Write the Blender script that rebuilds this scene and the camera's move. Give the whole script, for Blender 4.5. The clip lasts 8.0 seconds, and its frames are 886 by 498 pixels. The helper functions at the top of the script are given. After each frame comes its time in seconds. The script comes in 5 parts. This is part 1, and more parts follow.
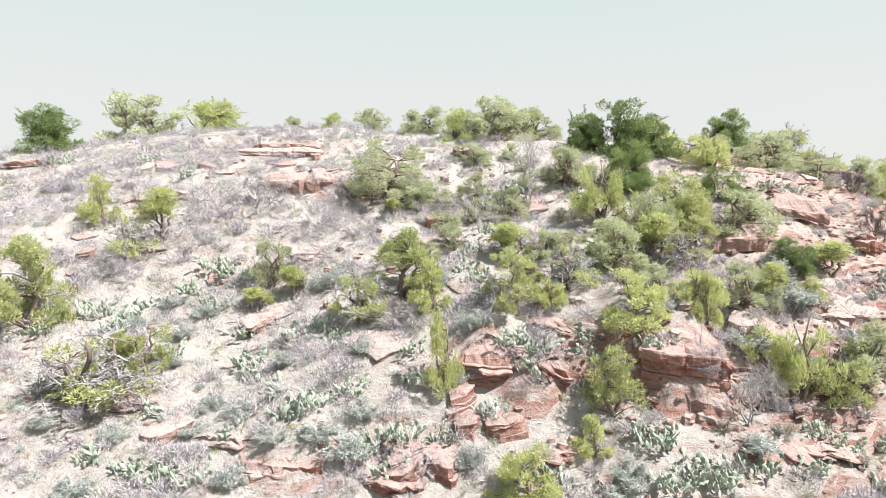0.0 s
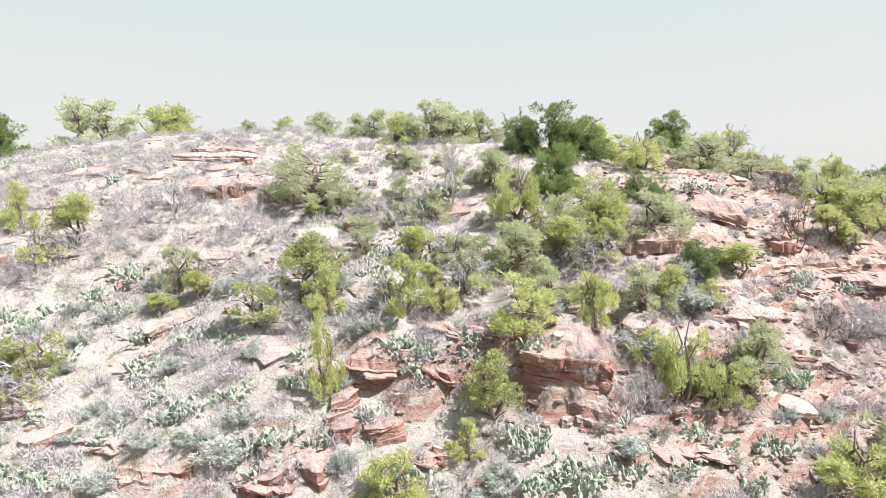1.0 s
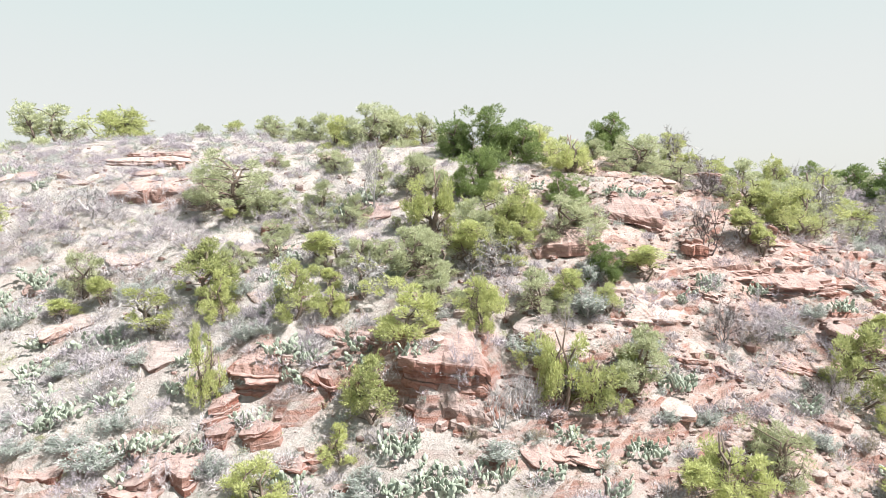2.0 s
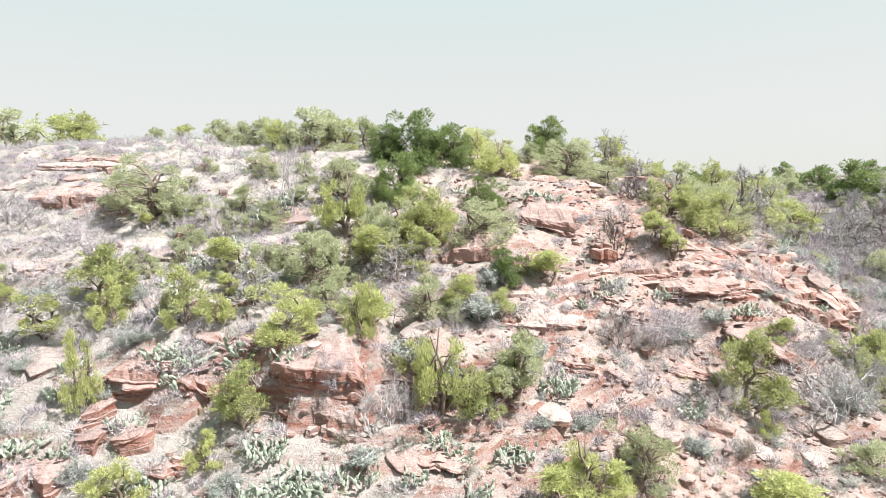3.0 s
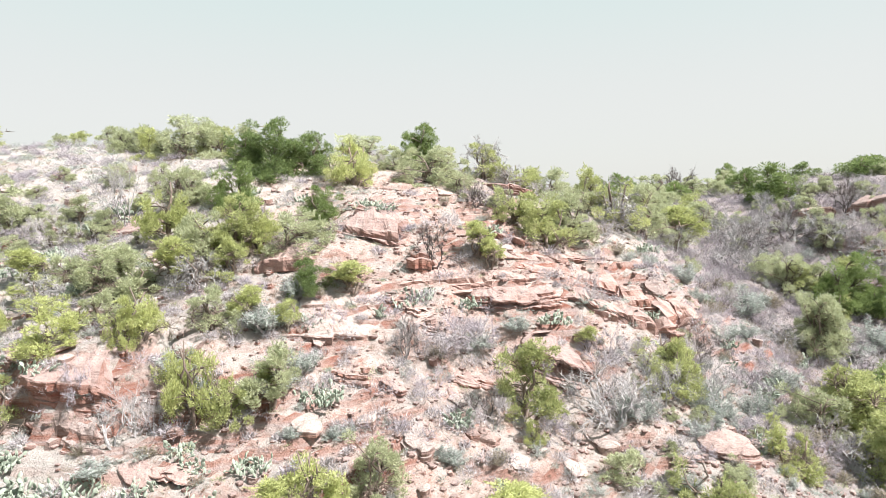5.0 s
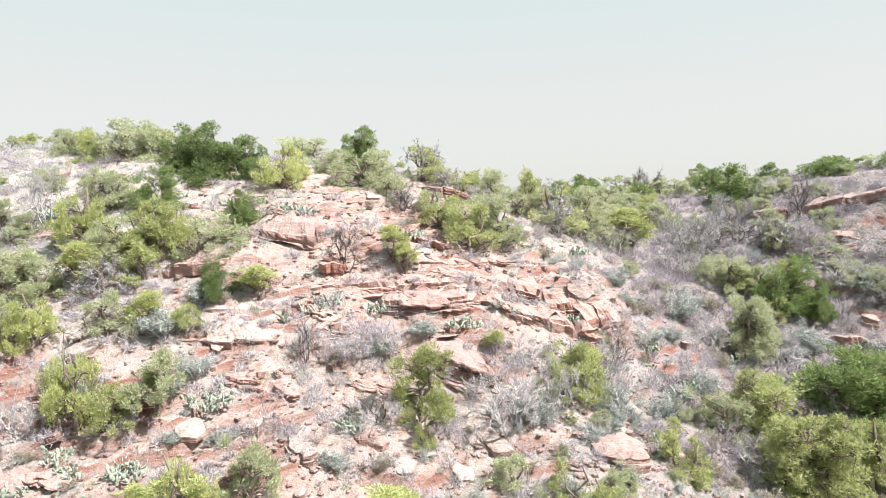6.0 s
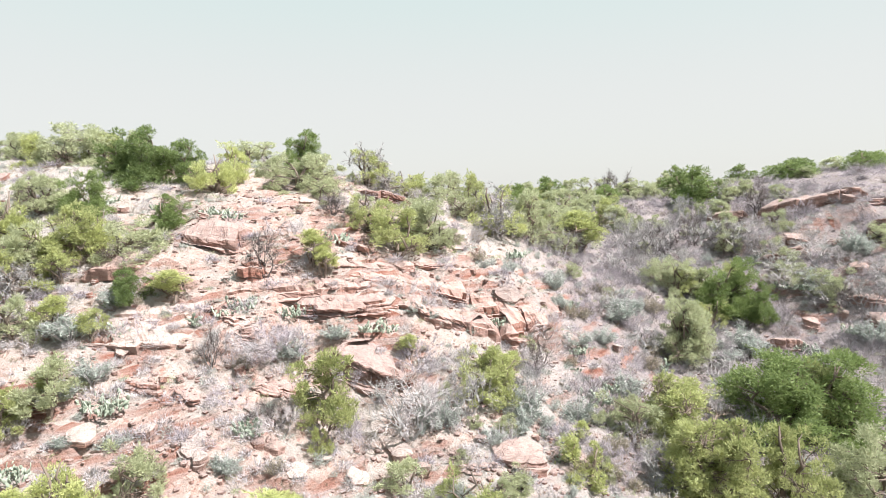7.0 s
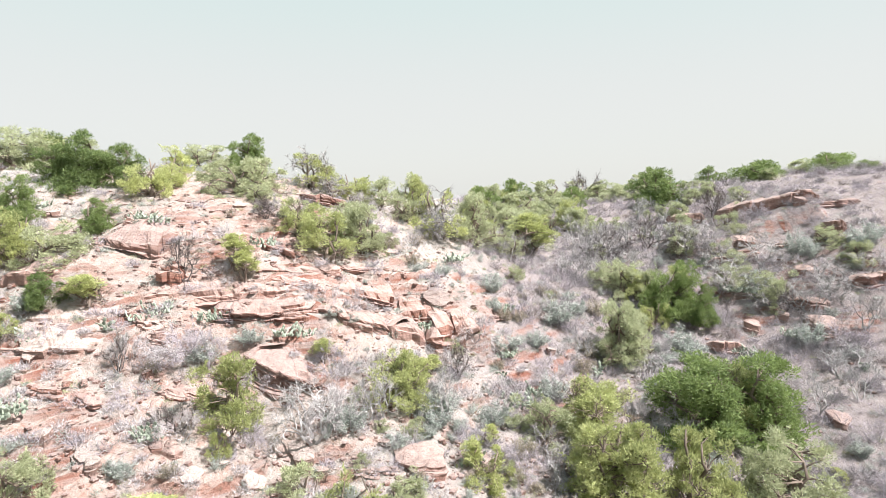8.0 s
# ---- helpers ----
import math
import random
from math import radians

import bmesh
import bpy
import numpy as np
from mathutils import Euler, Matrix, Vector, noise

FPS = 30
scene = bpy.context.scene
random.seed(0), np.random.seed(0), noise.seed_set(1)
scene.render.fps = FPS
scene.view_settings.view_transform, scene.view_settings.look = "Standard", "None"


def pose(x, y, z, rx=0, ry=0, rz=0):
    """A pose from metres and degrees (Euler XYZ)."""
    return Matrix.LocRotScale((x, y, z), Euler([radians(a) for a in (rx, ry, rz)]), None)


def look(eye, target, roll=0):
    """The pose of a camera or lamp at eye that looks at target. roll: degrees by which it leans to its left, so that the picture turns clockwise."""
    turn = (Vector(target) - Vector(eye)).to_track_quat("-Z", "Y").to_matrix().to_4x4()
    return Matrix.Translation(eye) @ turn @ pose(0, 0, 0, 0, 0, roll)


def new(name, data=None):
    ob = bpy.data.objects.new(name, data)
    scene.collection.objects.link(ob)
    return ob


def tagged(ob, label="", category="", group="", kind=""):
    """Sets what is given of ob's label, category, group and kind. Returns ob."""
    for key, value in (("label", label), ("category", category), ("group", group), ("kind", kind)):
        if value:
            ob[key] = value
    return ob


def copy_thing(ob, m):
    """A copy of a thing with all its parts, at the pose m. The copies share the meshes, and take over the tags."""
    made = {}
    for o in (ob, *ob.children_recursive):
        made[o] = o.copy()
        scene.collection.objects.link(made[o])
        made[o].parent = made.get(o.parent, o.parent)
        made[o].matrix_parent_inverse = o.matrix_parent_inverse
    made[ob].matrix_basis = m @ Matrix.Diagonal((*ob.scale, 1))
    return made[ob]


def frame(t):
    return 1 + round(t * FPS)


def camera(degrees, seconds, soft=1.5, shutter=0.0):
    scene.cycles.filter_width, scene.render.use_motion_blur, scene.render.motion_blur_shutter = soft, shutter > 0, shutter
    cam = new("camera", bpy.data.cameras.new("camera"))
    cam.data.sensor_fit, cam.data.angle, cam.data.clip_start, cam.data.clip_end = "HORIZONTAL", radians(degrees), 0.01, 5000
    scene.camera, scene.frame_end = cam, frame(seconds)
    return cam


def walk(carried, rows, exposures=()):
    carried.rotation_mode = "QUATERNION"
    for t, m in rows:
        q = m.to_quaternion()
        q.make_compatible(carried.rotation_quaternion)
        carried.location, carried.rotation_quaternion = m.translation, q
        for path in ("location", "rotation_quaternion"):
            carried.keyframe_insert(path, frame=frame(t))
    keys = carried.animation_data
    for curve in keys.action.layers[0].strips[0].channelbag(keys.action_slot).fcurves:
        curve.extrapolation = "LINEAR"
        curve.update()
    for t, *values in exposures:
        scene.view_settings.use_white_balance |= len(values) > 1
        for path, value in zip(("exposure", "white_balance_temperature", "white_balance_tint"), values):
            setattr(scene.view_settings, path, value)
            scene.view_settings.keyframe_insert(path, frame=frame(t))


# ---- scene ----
cam = camera(72.0, 8.0, soft=0.6)
METRES, EYE, TILT, LEAN, TURN = 33.0, 12.0, -5.0, 0.0, 0.0
ROWS = [
    (0.0, 0.0, 0.0, 0.0, -0.0, -0.0, -0.0),
    (0.5, 0.0587, -0.0017, 0.0015, 0.01, 0.03, 0.2),
    (1.0, 0.1183, -0.0038, 0.0035, 0.01, 0.07, 0.39),
    (1.5, 0.179, -0.0058, 0.0057, 0.0, 0.08, 0.57),
    (3.0, 0.3704, -0.0124, 0.0126, 0.13, 0.12, 0.77),
    (3.5, 0.4363, -0.0146, 0.0152, 0.13, 0.13, 0.86),
    (4.0, 0.5023, -0.0168, 0.0181, 0.13, 0.1, 0.91),
    (4.5, 0.5679, -0.0191, 0.0208, 0.13, 0.08, 0.95),
    (6.0, 0.7598, -0.0251, 0.0292, 0.12, -0.08, 1.0),
    (6.5, 0.82, -0.027, 0.0309, 0.13, -0.06, 1.04),
    (7.0, 0.8798, -0.0288, 0.0326, 0.15, -0.03, 1.05),
    (7.5, 0.9394, -0.0305, 0.0341, 0.16, 0.01, 1.08),
    (8.0, 0.9988, -0.0324, 0.0356, 0.15, 0.03, 1.1),
]
walk(cam, [(t, pose(0, 0, EYE, TILT, LEAN, TURN) @ pose(METRES * x, METRES * y, METRES * z, 90 + pitch, roll, yaw)) for t, x, y, z, yaw, pitch, roll in ROWS])
scene.view_settings.exposure = 1.45

# ---- world and sun ----
SUN_TO = Vector((0.62, -0.24, 0.95)).normalized()
world = bpy.data.worlds.new("sky")
scene.world = world
world.use_nodes = True
wn = world.node_tree
sky = wn.nodes.new("ShaderNodeTexSky")
sky.sky_type, sky.sun_disc = "NISHITA", False
sky.sun_elevation = math.asin(SUN_TO.z)
sky.sun_rotation = math.atan2(SUN_TO.x, SUN_TO.y)
sky.altitude, sky.air_density, sky.dust_density, sky.ozone_density = 600, 1.0, 3.0, 1.0
haze = wn.nodes.new("ShaderNodeMix")  # thin bright haze over the whole sky
haze.data_type = "RGBA"
where = wn.nodes.new("ShaderNodeTexCoord")
split = wn.nodes.new("ShaderNodeSeparateXYZ")
wn.links.new(where.outputs["Generated"], split.inputs[0])
thin = wn.nodes.new("ShaderNodeMapRange")  # the haze thins upward
thin.interpolation_type = "SMOOTHSTEP"
thin.inputs[1].default_value, thin.inputs[2].default_value = 0.12, 0.45
wn.links.new(split.outputs[2], thin.inputs[0])
haze.inputs[0].default_value = 0.94
veil = wn.nodes.new("ShaderNodeMix")  # white near the horizon, faintly blue-green above
veil.data_type = "RGBA"
wn.links.new(thin.outputs[0], veil.inputs[0])
veil.inputs[6].default_value, veil.inputs[7].default_value = (2.98, 3.0, 2.9, 1), (2.4, 3.03, 2.92, 1)
wn.links.new(veil.outputs[2], haze.inputs[7])
wn.links.new(sky.outputs[0], haze.inputs[6])
wn.links.new(haze.outputs[2], wn.nodes["Background"].inputs[0])
wn.nodes["Background"].inputs[1].default_value = 0.10
sun = new("sun", bpy.data.lights.new("sun", "SUN"))
sun.data.energy, sun.data.angle, sun.data.color = 4.4, radians(0.55), (1.0, 0.968, 0.945)
sun.matrix_world = look(SUN_TO * 200, (0, 0, 0))


# ---- materials ----
def ramp(nt, stops):
    node = nt.nodes.new("ShaderNodeValToRGB")
    cr = node.color_ramp
    while len(cr.elements) < len(stops):
        cr.elements.new(0.5)
    for e, (p, c) in zip(cr.elements, stops):
        e.position, e.color = p, (*c, 1)
    return node


def noise_node(nt, scale, detail=4.0, rough=0.6, vec=None):
    n = nt.nodes.new("ShaderNodeTexNoise")
    n.inputs["Scale"].default_value, n.inputs["Detail"].default_value, n.inputs["Roughness"].default_value = scale, detail, rough
    if vec:
        nt.links.new(vec, n.inputs["Vector"])
    return n.outputs["Fac"]


def mix(nt, fac, a, b, mode="MIX"):
    n = nt.nodes.new("ShaderNodeMix")
    n.data_type, n.blend_type = "RGBA", mode
    for sock, v in ((n.inputs[0], fac), (n.inputs[6], a), (n.inputs[7], b)):
        if isinstance(v, bpy.types.NodeSocket):
            nt.links.new(v, sock)
        elif isinstance(v, (int, float)):
            sock.default_value = v
        else:
            sock.default_value = (*v, 1)
    return n.outputs[2]


def maths(nt, op, a, b=0.0, clamp=False):
    n = nt.nodes.new("ShaderNodeMath")
    n.operation, n.use_clamp = op, clamp
    for sock, v in zip(n.inputs, (a, b)):
        if isinstance(v, bpy.types.NodeSocket):
            nt.links.new(v, sock)
        else:
            sock.default_value = v
    return n.outputs[0]


def blank(name, rough=0.9, spec=0.2):
    m = bpy.data.materials.new(name)
    m.use_nodes = True
    b = m.node_tree.nodes["Principled BSDF"]
    b.inputs["Roughness"].default_value, b.inputs["Specular IOR Level"].default_value = rough, spec
    return m, m.node_tree, b


def bump(nt, b, height, strength, dist):
    n = nt.nodes.new("ShaderNodeBump")
    n.inputs["Strength"].default_value, n.inputs["Distance"].default_value = strength, dist
    nt.links.new(height, n.inputs["Height"])
    nt.links.new(n.outputs[0], b.inputs["Normal"])


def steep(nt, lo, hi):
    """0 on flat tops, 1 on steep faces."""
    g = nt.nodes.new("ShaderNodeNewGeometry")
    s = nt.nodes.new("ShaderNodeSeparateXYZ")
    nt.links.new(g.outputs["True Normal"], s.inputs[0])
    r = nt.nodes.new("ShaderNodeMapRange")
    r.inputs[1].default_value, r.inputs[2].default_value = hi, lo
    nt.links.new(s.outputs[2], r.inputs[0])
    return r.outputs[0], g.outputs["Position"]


def bedding(nt, pos, scale):
    """Thin wavy horizontal beds of the sandstone."""
    mp = nt.nodes.new("ShaderNodeMapping")
    mp.inputs["Scale"].default_value = (0.35, 0.35, 5.0)
    mp.inputs["Rotation"].default_value = (0.05, 0.07, 0)
    nt.links.new(pos, mp.inputs[0])
    return noise_node(nt, scale, 5.0, 0.65, mp.outputs[0])


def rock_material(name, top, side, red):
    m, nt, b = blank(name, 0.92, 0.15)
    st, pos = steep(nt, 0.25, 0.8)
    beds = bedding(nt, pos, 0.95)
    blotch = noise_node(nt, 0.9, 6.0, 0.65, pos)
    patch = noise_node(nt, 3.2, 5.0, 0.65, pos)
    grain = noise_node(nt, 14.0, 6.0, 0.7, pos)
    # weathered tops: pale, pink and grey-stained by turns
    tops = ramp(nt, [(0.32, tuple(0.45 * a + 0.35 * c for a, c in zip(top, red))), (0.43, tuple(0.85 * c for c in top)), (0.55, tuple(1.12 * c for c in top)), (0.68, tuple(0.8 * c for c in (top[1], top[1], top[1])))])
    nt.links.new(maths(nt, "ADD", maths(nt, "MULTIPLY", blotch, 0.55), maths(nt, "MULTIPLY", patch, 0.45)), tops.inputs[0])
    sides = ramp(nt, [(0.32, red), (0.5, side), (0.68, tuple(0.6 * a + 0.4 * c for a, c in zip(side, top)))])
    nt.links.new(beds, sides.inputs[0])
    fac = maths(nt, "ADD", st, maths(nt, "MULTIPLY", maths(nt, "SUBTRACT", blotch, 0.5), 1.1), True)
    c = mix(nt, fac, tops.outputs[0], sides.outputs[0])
    info = nt.nodes.new("ShaderNodeObjectInfo")
    tint = mix(nt, info.outputs["Random"], (0.84, 0.83, 0.83), (1.12, 1.08, 1.05))
    c = mix(nt, 1.0, c, tint, "MULTIPLY")
    # joints
    vo = nt.nodes.new("ShaderNodeTexVoronoi")
    vo.feature = "DISTANCE_TO_EDGE"
    vo.inputs["Scale"].default_value = 0.5
    wobble = nt.nodes.new("ShaderNodeVectorMath")
    wobble.operation = "MULTIPLY_ADD"
    tex = nt.nodes.new("ShaderNodeTexNoise")
    tex.inputs["Scale"].default_value = 1.7
    nt.links.new(pos, tex.inputs["Vector"])
    nt.links.new(tex.outputs["Color"], wobble.inputs[0])
    wobble.inputs[1].default_value = (0.9, 0.9, 0.9)
    nt.links.new(pos, wobble.inputs[2])
    nt.links.new(wobble.outputs[0], vo.inputs["Vector"])
    joint = ramp(nt, [(0.0, (0, 0, 0)), (0.009, (1, 1, 1))])
    nt.links.new(vo.outputs["Distance"], joint.inputs[0])
    c = mix(nt, maths(nt, "MULTIPLY", maths(nt, "SUBTRACT", 1.0, joint.outputs[0]), 0.45), c, tuple(0.7 * v for v in red))
    speck = ramp(nt, [(0.3, (0.55, 0.53, 0.53)), (0.48, (1, 1, 1)), (0.72, (1.12, 1.1, 1.08))])
    nt.links.new(grain, speck.inputs[0])
    c = mix(nt, 0.85, c, speck.outputs[0], "MULTIPLY")
    nt.links.new(c, b.inputs["Base Color"])
    relief = maths(nt, "ADD", maths(nt, "ADD", beds, maths(nt, "MULTIPLY", grain, 0.4)), maths(nt, "MULTIPLY", joint.outputs[0], 0.2))
    bump(nt, b, maths(nt, "ADD", relief, maths(nt, "MULTIPLY", patch, 0.8)), 0.85, 0.14)
    return m


def leaf_material(name, dark, light, through_light, rough=0.6):
    m, nt, b = blank(name, rough, 0.25)
    info = nt.nodes.new("ShaderNodeObjectInfo")
    g = nt.nodes.new("ShaderNodeNewGeometry")
    patch = noise_node(nt, 2.6, 3.0, 0.6, g.outputs["Position"])
    f = maths(nt, "ADD", maths(nt, "MULTIPLY", g.outputs["Random Per Island"], 0.55), maths(nt, "MULTIPLY", info.outputs["Random"], 0.3))
    f = maths(nt, "ADD", f, maths(nt, "MULTIPLY", maths(nt, "SUBTRACT", patch, 0.5), 1.3), True)
    c = mix(nt, f, dark, light)
    nt.links.new(c, b.inputs["Base Color"])
    tr = nt.nodes.new("ShaderNodeBsdfTranslucent")
    nt.links.new(mix(nt, 0.5, c, light), tr.inputs[0])
    ms = nt.nodes.new("ShaderNodeMixShader")
    ms.inputs[0].default_value = through_light
    nt.links.new(b.outputs[0], ms.inputs[1])
    nt.links.new(tr.outputs[0], ms.inputs[2])
    nt.links.new(ms.outputs[0], nt.nodes["Material Output"].inputs[0])
    return m


def bark_material(name, a, c2):
    m, nt, b = blank(name, 0.9, 0.15)
    g = nt.nodes.new("ShaderNodeNewGeometry")
    n = noise_node(nt, 9.0, 5.0, 0.7, g.outputs["Position"])
    info = nt.nodes.new("ShaderNodeObjectInfo")
    c = mix(nt, n, a, c2)
    c = mix(nt, 1.0, c, mix(nt, info.outputs["Random"], (0.8, 0.8, 0.8), (1.15, 1.12, 1.1)), "MULTIPLY")
    c = mix(nt, 1.0, c, mix(nt, g.outputs["Random Per Island"], (0.75, 0.75, 0.75), (1.2, 1.2, 1.2)), "MULTIPLY")
    nt.links.new(c, b.inputs["Base Color"])
    bump(nt, b, n, 0.6, 0.02)
    return m


def ground_material():
    m, nt, b = blank("stony_soil", 0.95, 0.1)
    st, pos = steep(nt, 0.4, 0.8)
    big = noise_node(nt, 0.13, 4.0, 0.6, pos)
    mid = noise_node(nt, 0.7, 6.0, 0.65, pos)
    small = noise_node(nt, 2.6, 5.0, 0.7, pos)
    fine = noise_node(nt, 8.0, 8.0, 0.75, pos)
    soil = ramp(nt, [(0.3, (0.27, 0.203, 0.178)), (0.43, (0.33, 0.297, 0.278)), (0.55, (0.40, 0.367, 0.342)), (0.7, (0.32, 0.303, 0.29))])
    nt.links.new(maths(nt, "ADD", maths(nt, "MULTIPLY", mid, 0.6), maths(nt, "MULTIPLY", small, 0.4)), soil.inputs[0])
    red = ramp(nt, [(0.33, (0.30, 0.145, 0.112)), (0.45, (0.375, 0.27, 0.235)), (0.58, (0.41, 0.33, 0.302))])
    nt.links.new(small, red.inputs[0])
    # the nose of the spur is redder than its flanks
    s = nt.nodes.new("ShaderNodeSeparateXYZ")
    nt.links.new(pos, s.inputs[0])
    nose = maths(nt, "SUBTRACT", 1.0, maths(nt, "MULTIPLY", maths(nt, "ABSOLUTE", maths(nt, "SUBTRACT", s.outputs[0], 21.0)), 0.045), True)
    zone = ramp(nt, [(0.46, (0, 0, 0)), (0.62, (1, 1, 1))])
    nt.links.new(maths(nt, "ADD", maths(nt, "MULTIPLY", mid, 0.7), maths(nt, "MULTIPLY", nose, 0.245)), zone.inputs[0])
    c = mix(nt, zone.outputs[0], soil.outputs[0], red.outputs[0])
    pale = ramp(nt, [(0.55, (0, 0, 0)), (0.63, (1, 1, 1))])
    nt.links.new(maths(nt, "ADD", maths(nt, "MULTIPLY", big, 0.4), maths(nt, "MULTIPLY", small, 0.6)), pale.inputs[0])
    # leaf litter and grey dust across the draw
    litter = maths(nt, "MULTIPLY", maths(nt, "SUBTRACT", s.outputs[0], 31.5), 0.16, True)
    c = mix(nt, maths(nt, "MULTIPLY", litter, 0.8), c, (0.235, 0.195, 0.2))
    c = mix(nt, maths(nt, "MULTIPLY", pale.outputs[0], 0.4), c, (0.43, 0.40, 0.37))
    beds = bedding(nt, pos, 0.8)
    face = ramp(nt, [(0.35, (0.222, 0.092, 0.067)), (0.5, (0.288, 0.177, 0.149)), (0.66, (0.333, 0.277, 0.266))])
    nt.links.new(beds, face.inputs[0])
    c = mix(nt, st, c, face.outputs[0])
    speck = ramp(nt, [(0.28, (0.55, 0.52, 0.51)), (0.46, (1, 1, 1)), (0.7, (1.12, 1.1, 1.1))])
    nt.links.new(fine, speck.inputs[0])
    c = mix(nt, 0.75, c, speck.outputs[0], "MULTIPLY")
    nt.links.new(c, b.inputs["Base Color"])
    hsum = maths(nt, "ADD", fine, maths(nt, "MULTIPLY", small, 1.2))
    bump(nt, b, maths(nt, "ADD", hsum, maths(nt, "MULTIPLY", beds, 0.5)), 0.9, 0.14)
    return m


M_GROUND = ground_material()
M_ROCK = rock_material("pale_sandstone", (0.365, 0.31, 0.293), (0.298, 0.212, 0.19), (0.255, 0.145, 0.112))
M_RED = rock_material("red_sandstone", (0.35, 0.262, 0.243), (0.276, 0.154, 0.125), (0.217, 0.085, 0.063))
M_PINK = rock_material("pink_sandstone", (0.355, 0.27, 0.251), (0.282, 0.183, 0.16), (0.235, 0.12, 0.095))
M_GREEN = leaf_material("juniper_green", (0.18, 0.205, 0.08), (0.58, 0.60, 0.29), 0.45)
M_DEEP = leaf_material("juniper_deep_green", (0.075, 0.11, 0.045), (0.3, 0.375, 0.14), 0.42)
M_LIME = leaf_material("juniper_yellow_green", (0.24, 0.265, 0.095), (0.66, 0.68, 0.33), 0.46)
M_OLIVE = leaf_material("oak_olive_green", (0.24, 0.26, 0.145), (0.59, 0.61, 0.41), 0.45)
M_SAGE = leaf_material("sage_grey_green", (0.27, 0.295, 0.262), (0.5, 0.535, 0.5), 0.45)
M_PAD = leaf_material("cactus_skin", (0.19, 0.225, 0.172), (0.45, 0.49, 0.41), 0.08, 0.5)
M_BARK = bark_material("juniper_bark", (0.1, 0.075, 0.06), (0.26, 0.21, 0.18))
M_DEAD = bark_material("dead_wood", (0.27, 0.257, 0.26), (0.47, 0.455, 0.46))
M_TWIG = bark_material("grey_twig", (0.4, 0.365, 0.38), (0.62, 0.58, 0.6))
M_BRUSH = bark_material("mauve_twig", (0.31, 0.277, 0.31), (0.52, 0.475, 0.52))
M_GREYTWIG = bark_material("dark_grey_twig", (0.2, 0.185, 0.205), (0.4, 0.37, 0.395))
M_DARKTWIG = bark_material("brown_twig", (0.08, 0.068, 0.066), (0.18, 0.152, 0.148))
M_STRAW = leaf_material("dry_grass", (0.224, 0.185, 0.134), (0.373, 0.331, 0.259), 0.3)
M_RUSSET = leaf_material("russet_grass", (0.24, 0.13, 0.09), (0.4, 0.27, 0.2), 0.3)


# ---- ground ----
NET_X = (-40, -20, -8, 4, 14, 24, 33, 42, 52, 66, 84)
NET_Y = (12, 18, 24, 30, 37, 45, 56, 72, 100)
# heights of the hillside: a row for each place along it, from its foot to beyond its crest
NET_Z = np.array([
    (2.2, 5.2, 8.0, 10.5, 12.6, 13.8, 14.2, 12.5, 6.0),
    (2.3, 5.3, 8.4, 11.4, 14.3, 16.2, 16.3, 15.0, 7.0),
    (1.0, 4.4, 7.7, 11.5, 14.5, 16.7, 16.7, 15.0, 8.0),
    (-0.2, 4.1, 8.3, 10.9, 14.6, 15.9, 15.6, 14.0, 9.0),
    (-0.4, 3.8, 7.5, 11.0, 14.2, 15.5, 15.2, 13.6, 10.0),
    (-0.8, 1.8, 4.7, 9.8, 12.8, 13.9, 13.6, 12.7, 11.0),
    (-1.6, 0.8, 2.8, 4.8, 9.0, 11.2, 12.0, 12.6, 12.0),
    (-3.6, -2.0, -0.1, 1.2, 3.6, 6.6, 9.0, 11.9, 12.5),
    (-3.8, -2.9, -1.9, -0.2, 2.4, 6.2, 9.0, 11.9, 13.0),
    (-1.5, -0.5, 0.8, 2.8, 6.0, 10.5, 13.2, 14.0, 14.0),
    (1.5, 2.5, 4.0, 6.0, 9.0, 12.5, 14.8, 16.0, 15.5),
])


def net_weights(stations, v):
    s = np.array(stations, float)
    v = np.clip(np.atleast_1d(np.asarray(v, float)), s[0], s[-1])
    n = len(s)
    k = np.clip(np.searchsorted(s, v) - 1, 0, n - 2)
    h = s[k + 1] - s[k]
    u = (v - s[k]) / h
    w = np.zeros((len(v), n))
    i = np.arange(len(v))
    w[i, k] += 2 * u**3 - 3 * u * u + 1
    w[i, k + 1] += 3 * u * u - 2 * u**3
    for end, f in ((k, h * (u**3 - 2 * u * u + u)), (k + 1, h * (u**3 - u * u))):
        lo, hi = np.maximum(end - 1, 0), np.minimum(end + 1, n - 1)
        w[i, hi] += f / (s[hi] - s[lo])
        w[i, lo] -= f / (s[hi] - s[lo])
    return w


def hash01(i, j, seed):
    v = np.sin(i * 127.1 + j * 311.7 + seed * 74.7) * 43758.5453
    return v - np.floor(v)


def vnoise(x, y, seed=0):
    """Smooth noise from -1 to 1."""
    i, j = np.floor(x), np.floor(y)
    u, v = x - i, y - j
    u, v = u * u * (3 - 2 * u), v * v * (3 - 2 * v)
    a, b = hash01(i, j, seed), hash01(i + 1, j, seed)
    c, d = hash01(i, j + 1, seed), hash01(i + 1, j + 1, seed)
    return 2 * ((a * (1 - u) + b * u) * (1 - v) + (c * (1 - u) + d * u) * v) - 1


def soft(a, b, v):
    t = np.clip((v - a) / (b - a), 0, 1)
    return t * t * (3 - 2 * t)


